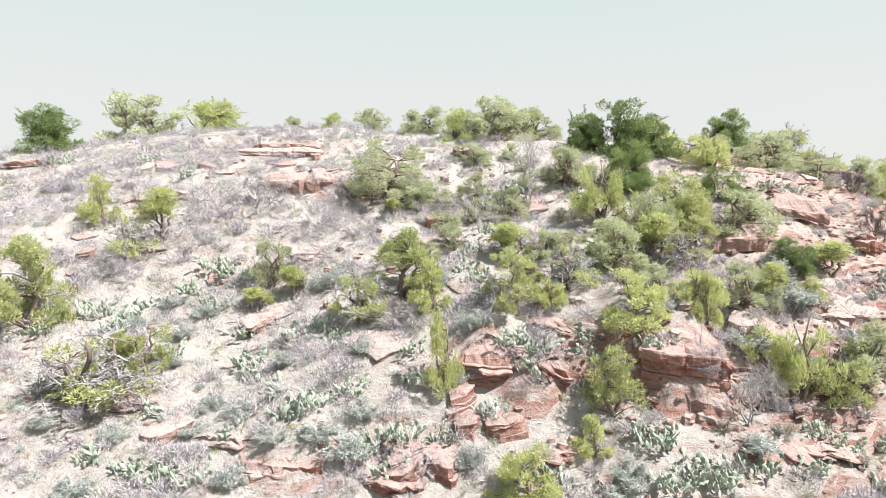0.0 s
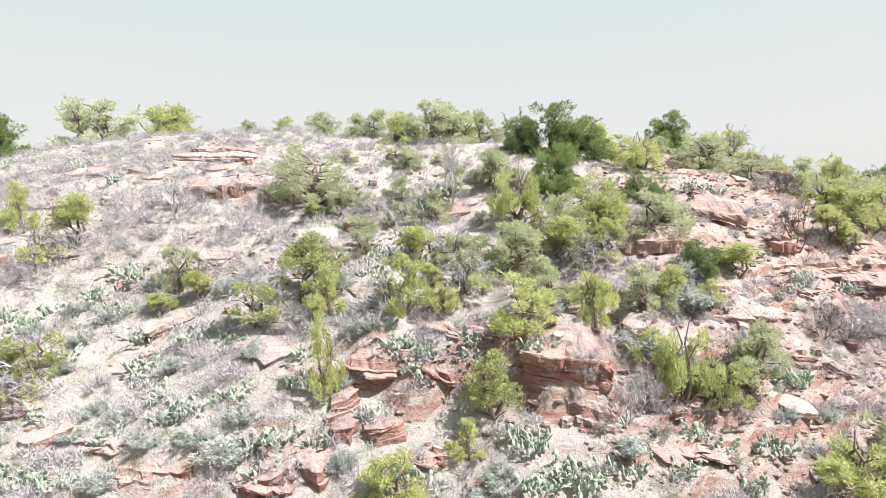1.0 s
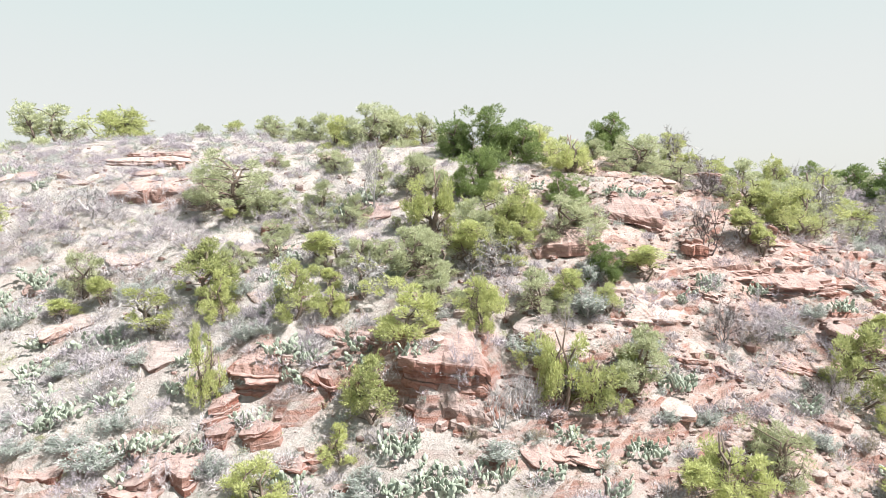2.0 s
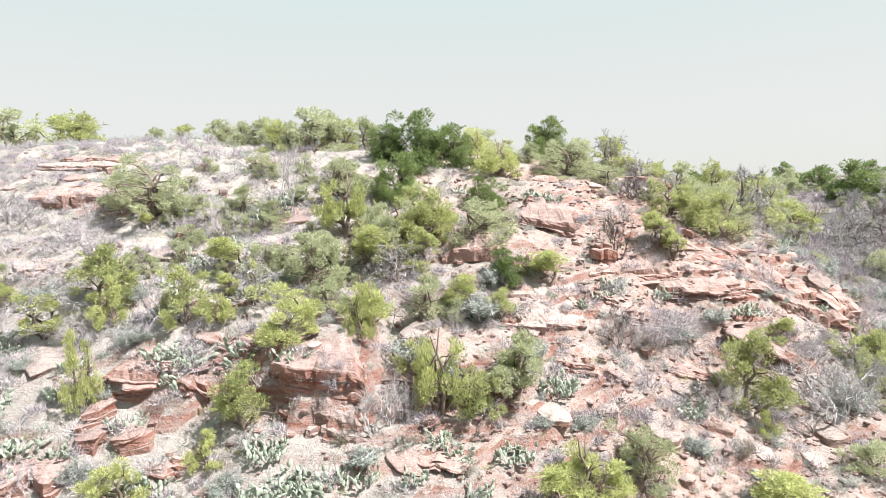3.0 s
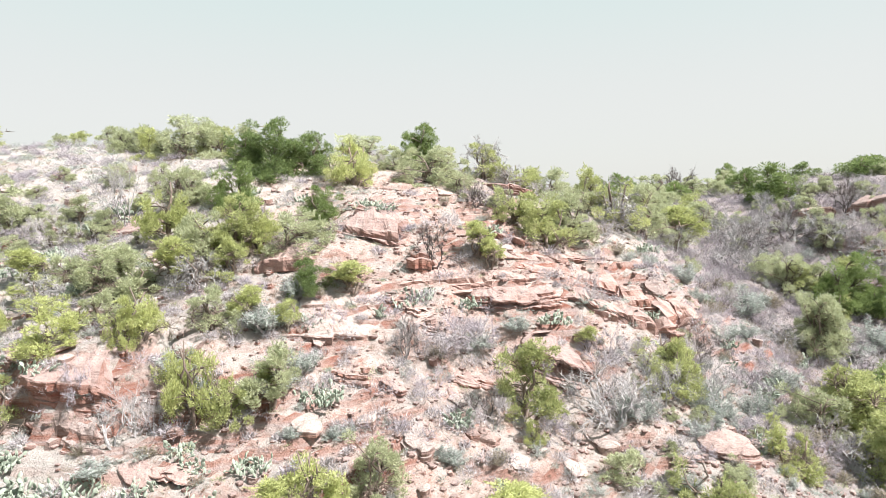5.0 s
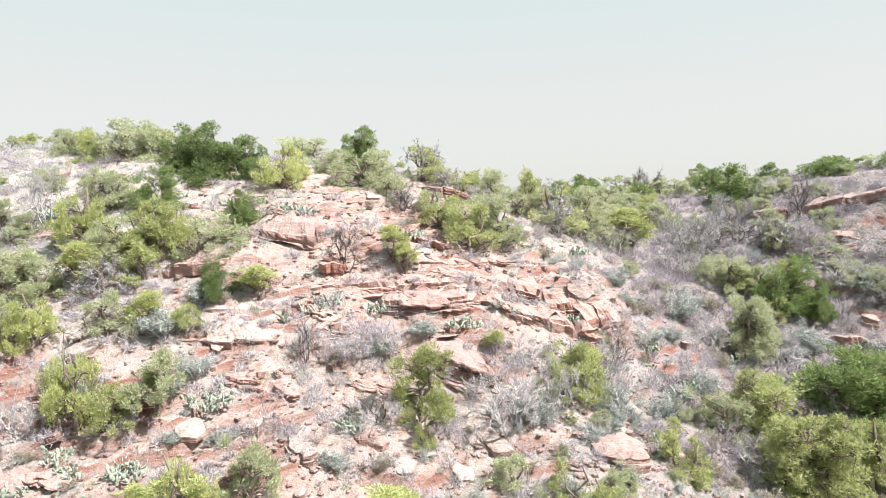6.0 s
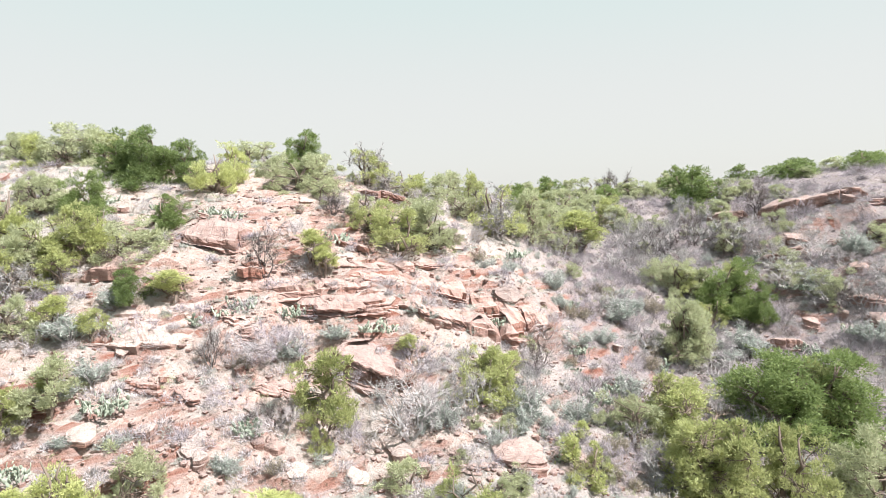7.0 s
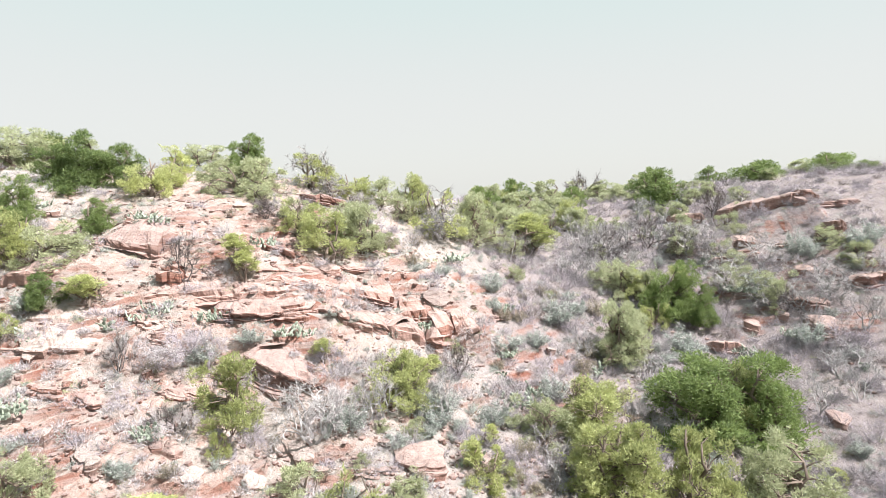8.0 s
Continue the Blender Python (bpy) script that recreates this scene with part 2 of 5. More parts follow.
def rockiness(x, y):
    """How much bare bedded rock shows: most on the nose of the spur, little on the left flank."""
    m = soft(2, 10, x + 0.4 * (24 - y)) * soft(41, 35, x - 0.15 * y) * soft(40, 34, y)
    m = np.maximum(m, 0.8 * soft(50, 54, x) * soft(30, 36, y) * soft(62, 54, y))
    return np.clip(m * (0.75 + 0.5 * vnoise(x / 3.1, y / 2.3, 5)) + 0.25 * soft(0.1, 0.6, vnoise(x / 4.0, y / 2.5, 9)), 0, 1)


# steps of bare rock that run along the slope: from x, to x, front y, height
BLUFFS = (
    (-1.0, 5.5, 19.7, 1.1), (5.6, 9.6, 19.6, 1.75), (11.0, 15.5, 20.6, 0.6), (13.0, 17.6, 27.4, 0.6), (15.2, 19.4, 29.9, 0.7),
    (22.0, 28.0, 27.6, 0.4), (23.5, 28.5, 25.6, 0.9), (28.5, 35.3, 31.5, 1.8), (15.0, 21.5, 24.2, 0.4), (-10.5, -4.5, 37.2, 0.5), (-7.0, -2.4, 31.2, 0.6),
    (-6.0, 1.0, 17.4, 0.5), (53.0, 64.0, 48.5, 1.1), (50.0, 60.0, 42.5, 0.7),
)


def bluffs(x, y):
    z = np.zeros_like(x)
    wave = 0.65 * vnoise(x / 1.5, y * 0 + 3.0, 61) + 0.25 * vnoise(x / 0.45, y * 0 + 7.0, 62)
    uneven = 0.8 + 0.35 * vnoise(x / 1.9, y * 0 + 1.0, 63)
    for x0, x1, yb, tall in BLUFFS:
        along = soft(x0 - 0.6, x0 + 0.9, x) * soft(x1 + 0.6, x1 - 0.9, x)
        d = y - yb - wave
        face = 0.45 * soft(-0.12, 0.12, d) + 0.25 * soft(0.22, 0.42, d + 0.15 * wave) + 0.3 * soft(0.6, 0.8, d)
        z = z + tall * uneven * along * face * soft(6.0, 1.2, d)
    return z


def heights(x, y):
    x, y = np.atleast_1d(np.asarray(x, float)), np.atleast_1d(np.asarray(y, float))
    z = np.einsum("ni,ij,nj->n", net_weights(NET_X, x), NET_Z, net_weights(NET_Y, y))
    z = z + np.where(y < 12, -0.5 * (12 - np.maximum(y, -8)), 0)
    near = soft(110, 80, y) * soft(-70, -45, x) * soft(100, 75, x)
    z = z + near * (0.22 * vnoise(x / 3.7, y / 3.1, 1) + 0.12 * vnoise(x / 1.3, y / 1.1, 2) + 0.05 * vnoise(x / 0.5, y / 0.45, 3))
    z = z + bluffs(x, y)
    # bedding steps
    r = rockiness(x, y) * near
    step = 0.75 + 0.25 * vnoise(x / 9.0, y / 9.0, 14)
    q = z / step + 1.3 * vnoise(x / 5.0, y / 4.0, 4) + 0.3 * vnoise(x / 1.1, y / 1.0, 6)
    f = q - np.floor(q)
    z = z + r * soft(-0.25, 0.45, vnoise(x / 2.6, y / 2.0, 15)) * step * 0.9 * (soft(0.55, 0.85, f) - f)
    # beyond the ridges the land falls to a plain
    far = np.maximum(soft(105, 320, y), np.maximum(soft(-48, -200, x), soft(85, 300, x)))
    return z * (1 - far) + far * (-4 + 3 * vnoise(x / 90, y / 90, 7))


def ground(x, y):
    return float(heights(x, y)[0])


def grown(lo, hi, step, out_lo, out_hi, rate=1.22):
    core = list(np.arange(lo, hi, step))
    a, d = core[-1], step
    right = []
    while a < out_hi:
        d *= rate
        a += d
        right.append(a)
    a, d, left = lo, step, []
    while a > out_lo:
        d *= rate
        a -= d
        left.append(a)
    return np.array(left[::-1] + core + right)


def mesh_from(name, verts, faces, material, smooth=False):
    me = bpy.data.meshes.new(name)
    me.from_pydata(verts, [], faces)
    me.materials.append(material)
    if smooth:
        me.polygons.foreach_set("use_smooth", [True] * len(me.polygons))
    me.update()
    return me


gx = grown(-36, 74, 0.26, -2600, 2600, 1.16)
gy = np.concatenate([grown(13.5, 44, 0.225, -600, 44.1, 1.2), grown(44.6, 110, 0.6, 44.5, 3500, 1.2)])
gy = np.unique(np.round(gy, 4))
GX, GY = np.meshgrid(gx, gy)
GZ = heights(GX.ravel(), GY.ravel())
nx, ny = len(gx), len(gy)
idx = np.arange(nx * ny).reshape(ny, nx)
quads = np.stack([idx[:-1, :-1], idx[:-1, 1:], idx[1:, 1:], idx[1:, :-1]], -1).reshape(-1, 4)
ob = new("ground", mesh_from("ground", np.stack([GX.ravel(), GY.ravel(), GZ], -1).tolist(), quads.tolist(), M_GROUND, True))
tagged(ob, "stony pinkish hillside soil with bedded red sandstone steps", "hillside", kind="structure")


# ---- builders ----
rng = random.Random(11)


class Geo:
    """Loose vertices and faces that become one mesh."""

    def __init__(self):
        self.v, self.f = [], []

    def tube(self, pts, radii, sides=5):
        rings = []
        for i, p in enumerate(pts):
            d = (pts[min(i + 1, len(pts) - 1)] - pts[max(i - 1, 0)]).normalized()
            a = d.orthogonal().normalized()
            b = d.cross(a)
            base = len(self.v)
            for k in range(sides):
                t = 2 * math.pi * k / sides
                self.v.append(p + (a * math.cos(t) + b * math.sin(t)) * radii[i])
            rings.append(base)
        for r0, r1 in zip(rings, rings[1:]):
            for k in range(sides):
                n = (k + 1) % sides
                self.f.append((r0 + k, r0 + n, r1 + n, r1 + k))
        self.f.append(tuple(rings[-1] + k for k in range(sides)))

    def sprig(self, p, d, length, width, r):
        side = d.orthogonal().normalized()
        side.rotate(Matrix.Rotation(r.random() * 6.28, 3, d))
        n = len(self.v)
        self.v += [p - side * width, p + side * width, p + d * length - Vector((0, 0, 0.1 * length))]
        self.f.append((n, n + 1, n + 2))

    def blade(self, p, q, w, r):
        d = q - p
        a = d.orthogonal().normalized()
        a.rotate(Matrix.Rotation(r.random() * 6.28, 3, d.normalized()))
        n = len(self.v)
        self.v += [p - a * w, p + a * w, q]
        self.f.append((n, n + 1, n + 2))

    def mesh(self, name, material, smooth=False):
        return mesh_from(name, [tuple(v) for v in self.v], self.f, material, smooth)


def part(name, me, parent, label=""):
    ob = new(name, me)
    ob.parent = parent
    if label:
        ob["label"] = label
    return ob


def unit(r, up=0.0):
    while True:
        v = Vector((r.uniform(-1, 1), r.uniform(-1, 1), r.uniform(-1, 1)))
        if 0.05 < v.length < 1:
            v = v.normalized()
            v.z += up
            return v.normalized()


def bent(a, b, r, n=4, wob=0.06):
    out = []
    for i in range(n + 1):
        t = i / n
        p = a.lerp(b, t)
        if 0 < i < n:
            p = p + unit(r) * wob * (b - a).length
        p.z += 0.06 * math.sin(t * math.pi) * (b - a).length
        out.append(p)
    return out


def twig_spray(g, p, d, length, r, n, w):
    for _ in range(n):
        q = p + (d + unit(r) * 0.9).normalized() * length * r.uniform(0.5, 1.1)
        g.blade(p, q, w, r)


def tree_template(seed, leaf, big, dense, dead, cone, far=False):
    """A tree of height 1 and width 1: stems, limbs to every leaf clump, and the clumps themselves."""
    r = random.Random(seed)
    root = new("juniper_tree")
    wood, leaves, boughs = Geo(), Geo(), []
    n_clump = (80 if big else 44) + (8 if dense else 0)
    lobes = [(Vector((0, 0, 0.4)), 0.3)]
    for _ in range(9 if big else 6):
        a, up = r.uniform(0, 6.28), r.uniform(0.15, 0.72)
        out = 0.3 * math.sqrt(max(0.05, 1 - (up / 0.8) ** 2)) * r.uniform(0.6, 1.1)
        lobes.append((Vector((out * math.cos(a), out * math.sin(a), up)), r.uniform(0.13, 0.22)))
    if not cone:  # a skirt of low boughs
        for k in range(6):
            a = 6.28 * (k + r.random()) / 6
            lobes.append((Vector((0.3 * math.cos(a), 0.3 * math.sin(a), r.uniform(0.08, 0.22))), 0.16))
    clumps = []
    while len(clumps) < n_clump:
        c, rad = r.choice(lobes)
        u = unit(r, 0.1)
        p = c + Vector((u.x * rad, u.y * rad, u.z * rad * 1.1)) * r.uniform(0.5, 1.08)
        if cone:
            k = 1 - 0.6 * max(0, p.z - 0.35) / 0.65
            p.x *= k
            p.y *= k
            p.z = 0.08 + (p.z - 0.1) * 1.02
        if p.z < 0.05 or p.z > 0.95:
            continue
        clumps.append(p)
    stems = []
    for i in range(r.randint(2, 4)):
        a = r.uniform(0, 6.28)
        foot = Vector((0.03 * math.cos(a), 0.03 * math.sin(a), -0.12))
        tip = Vector((0.16 * math.cos(a), 0.16 * math.sin(a), r.uniform(0.4, 0.7)))
        pts = bent(foot, tip, r, 5, 0.1)
        wood.tube(pts, [0.035 * (1 - 0.75 * k / 5) for k in range(6)], 6)
        stems += pts[1:]
    csize = (0.084 if big else 0.096) * (1.15 if dense else 1.0)
    per = (185 if big else 170) + (45 if dense else 0)
    slen = 0.031 if big else 0.037
    if far:
        per, slen = 150, 0.045
    for k, c in enumerate(clumps):
        s = min(stems, key=lambda q: (q - c).length + max(0, q.z - c.z) * 2)
        wood.tube(bent(s, c - (c - s).normalized() * 0.03, r, 2, 0.1), [0.010, 0.007, 0.003], 3)
        if dead and r.random() < dead:
            bough = wood
            if dead > 0.3:
                bough = Geo()
                boughs.append(bough)
            for _ in range(7):
                e = c + unit(r, 0.2) * r.uniform(0.08, 0.2)
                pts = bent(c, e, r, 3, 0.15)
                bough.tube(pts, [0.007, 0.006, 0.004, 0.002], 3)
                twig_spray(bough, e, (e - c).normalized(), 0.09, r, 9, 0.0028)
                twig_spray(bough, pts[2], (e - c).normalized(), 0.09, r, 5, 0.0028)
            continue
        size = csize * r.uniform(0.65, 1.25)
        flat = r.uniform(0.7, 1.0)
        for _ in range(int(per * r.uniform(0.7, 1.2))):
            u = unit(r, 0.15)
            p = c + Vector((u.x, u.y, u.z * flat)) * size * r.uniform(0.25, 1.0) ** 0.6
            leaves.sprig(p, (u * 0.6 + unit(r, 0.9) * 0.8).normalized(), slen * r.uniform(0.6, 1.5), slen * r.uniform(0.14, 0.24), r)
        if r.random() < 0.6:  # ragged tips outside the clump
            u = unit(r, 0.6)
            for j in range(22):
                leaves.sprig(c + u * size * (0.7 + 0.05 * j) + unit(r) * 0.012, (u + unit(r) * 0.6).normalized(), slen * 1.1, slen * 0.18, r)
    top = max(v.z for v in leaves.v)
    wide = max(max(v.x for v in leaves.v) - min(v.x for v in leaves.v), max(v.y for v in leaves.v) - min(v.y for v in leaves.v)) * 0.94
    for q in (wood, leaves, *boughs):
        q.v = [Vector((v.x / wide, v.y / wide, v.z / top)) for v in q.v]
    part("trunk", wood.mesh("trunk", M_BARK, True), root)
    part("crown", leaves.mesh("crown", leaf), root)
    for q in boughs:
        part("dead_bough", q.mesh("dead_bough", M_DEAD), root, "bare grey weathered branches")
    return root


def shrub_template(seed, leaf, stems=26, leaves_each=66, name="shrub"):
    """A low mound of small leaves on many thin stems, height 1, width 1."""
    r = random.Random(seed)
    root = new(name)
    wood, leaves = Geo(), Geo()
    for i in range(stems):
        a, rad = r.uniform(0, 6.28), 0.42 * math.sqrt(r.random())
        tip = Vector((rad * math.cos(a), rad * math.sin(a), (1 - 1.6 * rad * rad * 2) * r.uniform(0.55, 0.92)))
        pts = bent(Vector((0.1 * tip.x, 0.1 * tip.y, -0.1)), tip, r, 2, 0.1)
        wood.tube(pts, [0.012, 0.008, 0.004], 3)
        for _ in range(leaves_each):
            t = r.uniform(0.3, 1.0)
            p = pts[0].lerp(tip, t) + unit(r) * 0.11 * r.random()
            leaves.sprig(p, unit(r, 0.6), r.uniform(0.05, 0.1), r.uniform(0.009, 0.015), r)
        twig_spray(wood, tip, Vector((0, 0, 1)), 0.14, r, 5, 0.004)
    part("stem_frame", wood.mesh("stem_frame", M_TWIG), root)
    part("foliage", leaves.mesh("foliage", leaf), root)
    return root


def bare_template(seed, material, stems, spread, twigs, thick, forks=2):
    """A leafless shrub of height 1 and width 1: forking stems that end in fine twigs."""
    r = random.Random(seed)
    root = new("leafless_shrub")
    wood, fine = Geo(), Geo()

    def fork(p, d, length, rad, depth):
        q = p + d * length
        pts = bent(p, q, r, 3, 0.12) if depth > 0 else [p, p.lerp(q, 0.35), p.lerp(q, 0.7) + unit(r) * 0.02, q]
        wood.tube(pts[::3] if depth == 0 else pts, [rad, rad * 0.55] if depth == 0 else [rad, rad * 0.85, rad * 0.7, rad * 0.55], 3)
        if depth == 0:
            for s in pts[1:]:
                twig_spray(fine, s, d, 0.19, r, twigs, 0.0025)
            return
        for _ in range(r.randint(2, 3)):
            s = pts[r.choice((2, 3, 3))]
            fork(s, (d + unit(r, 0.12) * 0.95).normalized(), length * r.uniform(0.6, 0.85), rad * 0.58, depth - 1)
        if depth < 2:
            twig_spray(fine, pts[2], d, 0.18, r, twigs, 0.0025)

    for i in range(stems):
        a = 6.28 * (i + r.random() * 0.7) / stems
        d = Vector((math.cos(a) * spread, math.sin(a) * spread, 1)).normalized()
        fork(Vector((0.02 * math.cos(a), 0.02 * math.sin(a), -0.06)), d, r.uniform(0.28, 0.4), thick, forks)
    top = max(v.z for v in wood.v)
    wide = max(max(abs(v.x), abs(v.y)) for v in wood.v) * 2
    for g in (wood, fine):
        g.v = [Vector((v.x / wide, v.y / wide, v.z / top * 0.92)) for v in g.v]
    part("branch_frame", wood.mesh("branch_frame", material), root)
    part("twig_crown", fine.mesh("twig_crown", material), root)
    return root


def pad_mesh(seed):
    r = random.Random(seed)
    g, n = Geo(), 7
    levels = (0.0, 0.16, 0.5, 0.82, 0.97)
    for z in levels:
        half = 0.5 * (max(0.02, math.sin(math.pi * (0.06 + 0.94 * z) ** 0.8)) ** 0.75) * 0.82
        th = 0.05 + 0.04 * math.sin(math.pi * z)
        for k in range(n):
            t = 2 * math.pi * k / n
            g.v.append(Vector((half * math.cos(t), th * math.sin(t) + 0.04 * math.sin(z * 3 + seed), z)))
    for a in range(len(levels) - 1):
        for k in range(n):
            m = (k + 1) % n
            g.f.append((a * n + k, a * n + m, (a + 1) * n + m, (a + 1) * n + k))
    g.f.append(tuple((len(levels) - 1) * n + k for k in range(n)))
    return g.mesh("pad", M_PAD, True)


PADS = [pad_mesh(s) for s in range(3)]


def cactus_template(seed, pads, width):
    """A prickly pear of flat oval pads that grow out of one another's rims."""
    r = random.Random(seed)
    root = new("prickly_pear")
    grown_pads = []
    n_base = max(6, int(pads * 0.45))
    for i in range(pads):
        size = r.uniform(0.14, 0.22)
        if i < n_base:
            a, rad = r.uniform(0, 6.28), width * 0.42 * math.sqrt(r.random())
            foot = Vector((rad * math.cos(a), rad * math.sin(a), -0.05 + 0.1 * rad * math.sin(a)))
            m = Matrix.Translation(foot) @ Euler((r.uniform(-0.6, 0.6), r.uniform(-0.6, 0.6), r.uniform(0, 6.28))).to_matrix().to_4x4()
        else:
            pm, ps = r.choice(grown_pads[-max(10, n_base * 2):])
            t = r.uniform(-0.9, 0.9)
            edge = Vector((0.36 * math.sin(t), 0, 0.55 + 0.38 * math.cos(t))) * ps
            m = pm @ Matrix.Translation(edge) @ Euler((r.uniform(-0.5, 0.5), t * 0.9, r.uniform(-1.2, 1.2))).to_matrix().to_4x4()
            if m.translation.z > 0.5 or m.translation.z < 0.05:
                pm, ps = grown_pads[0]
                m = Matrix.Translation((r.uniform(-0.3, 0.3) * width, r.uniform(-0.3, 0.3) * width, 0.0)) @ Euler((r.uniform(-0.5, 0.5), r.uniform(-0.5, 0.5), r.uniform(0, 6.28))).to_matrix().to_4x4()
        grown_pads.append((m, size))
    heart = Geo()
    for i, (m, size) in enumerate(grown_pads):
        me = r.choice(PADS)
        if i % 5 < 2:
            part("pad", me, root).matrix_basis = m @ Matrix.Scale(size, 4)
        else:
            n = len(heart.v)
            heart.v += [m @ (v.co * size) for v in me.vertices]
            heart.f += [tuple(n + k for k in p.vertices) for p in me.polygons]
    part("cactus_body", heart.mesh("cactus_body", M_PAD, True), root)["kind"] = "stuff"
    return root


def strata(seed, layers, n=26, rough=0.08, sharp=24.0, crown=0.06, shear=0.0):
    """A bedded rock in a unit box: every bed has an angular outline of its own, some stand out over the one below,
    the rims are broken, and the top rises to the back."""
    r = random.Random(seed)
    g = Geo()
    cuts = [0.0]
    for _ in range(layers):
        cuts.append(cuts[-1] + r.uniform(0.3, 1.8))
    cuts = [c / cuts[-1] for c in cuts]
    sides = r.randint(6, 9)
    base_face = [2 * math.pi * (k + r.uniform(-0.4, 0.4)) / sides for k in range(sides)]
    base_out = [r.uniform(0.3, 0.5) for _ in range(sides)]
    off = Vector((r.uniform(0, 50), r.uniform(0, 50), r.uniform(0, 50)))

    def put(t, rad, z, mx, my):
        p = Vector((rad * math.cos(t) + mx, rad * math.sin(t) + my, z))
        q = Vector((p.x, p.y, z * 0.5))
        k = 1 + rough * 1.3 * noise.noise(q * 2.7 + off) + rough * 1.1 * noise.noise(p * 8.0 + off) + rough * 0.5 * noise.noise(p * 21.0 - off)
        p.x *= k
        p.y *= k
        p.z += 0.07 * noise.noise(q * 3.0 - off) + 0.025 * noise.noise(q * 11.0 + off) + shear * (p.y + 0.42) * z
        g.v.append(p)
        return len(g.v) - 1

    rings = []
    for li in range(layers):
        z0, z1 = cuts[li], cuts[li + 1]
        cut = r.uniform(-0.14, -0.05) if r.random() < 0.35 and li < layers - 1 else 0.0
        facing = [f + r.uniform(-0.22, 0.22) for f in base_face]
        dist = [max(0.18, d + r.uniform(-0.08, 0.07) + cut - 0.04 * li / layers) for d in base_out]
        mx, my = r.uniform(-0.04, 0.04), r.uniform(-0.05, 0.03)

        def reach(t):
            acc = 0.0
            for f, d in zip(facing, dist):
                c = math.cos(t - f)
                if c > 0.05:
                    acc += (c / d) ** sharp
            return acc ** (-1 / sharp)

        rim = [reach(2 * math.pi * k / n) for k in range(n)]
        gap = min(0.025, 0.15 * (z1 - z0))
        for z, ins in ((z0, 0.97), (z0 + gap, 1.0), (z0 + 0.5 * (z1 - z0), 0.985), (z1 - gap, 1.0), (z1, 0.97)):
            rings.append([put(2 * math.pi * k / n, rim[k] * ins, z, mx, my) for k in range(n)])
    for ins in (0.78, 0.5, 0.22):
        rings.append([put(2 * math.pi * k / n, rim[k] * ins, 1 + crown * (1 - ins * ins), mx, my) for k in range(n)])
    for a, c in zip(rings, rings[1:]):
        for k in range(n):
            m = (k + 1) % n
            g.f.append((a[k], a[m], c[m], c[k]))
    g.f.append(tuple(rings[-1]))
    return g


ROCKS = 0


def rock(x, y, z, w, d, h, layers, material, turn, tilt, name, label, sharp, crown):
    """A bedded rock whose front foot stands at height z; its back is buried in the slope."""
    global ROCKS
    ROCKS += 1
    low = 0.3 + 0.04 * d
    if w < 1.7:  # small blocks are low and of few beds
        h, layers, turn = min(h, 0.26 * w), min(layers, 2), turn + (ROCKS * 37) % 90 - 45
    flush = tilt[0] > 9
    tall = h * (0.6 if flush else 1.0) + low
    g = strata(ROCKS * 7 + 3, layers + (2 if h > 0.7 else 1), 40 if w > 1.5 else 24, 0.11, sharp, crown, 0.0 if flush else 0.3 * d / tall)
    ob = new(name, g.mesh(name, material))
    if flush:  # lies in the plane of the slope
        e, k = 0.4 * w, 0.4 * d
        up = math.degrees(math.atan2(ground(x, y + k) - ground(x, y - k), 2 * k))
        across = math.degrees(math.atan2(ground(x + e, y) - ground(x - e, y), 2 * e))
        mid = (ground(x, y + k) + ground(x, y - k) + ground(x + e, y) + ground(x - e, y)) / 4
        m = pose(x, y, mid, 0.92 * up, -0.8 * across, 0) @ pose(0, 0, -low, 0, 0, turn)
    else:
        m = pose(x, y, min(z, ground(x, y - 0.3 * d) + 0.1) - low, tilt[0], tilt[1], turn)
    ob.matrix_world = m @ Matrix.Diagonal((w * 1.08, d * 1.08, tall, 1))
    return tagged(ob, label, "rock", "rocks on the hillside")


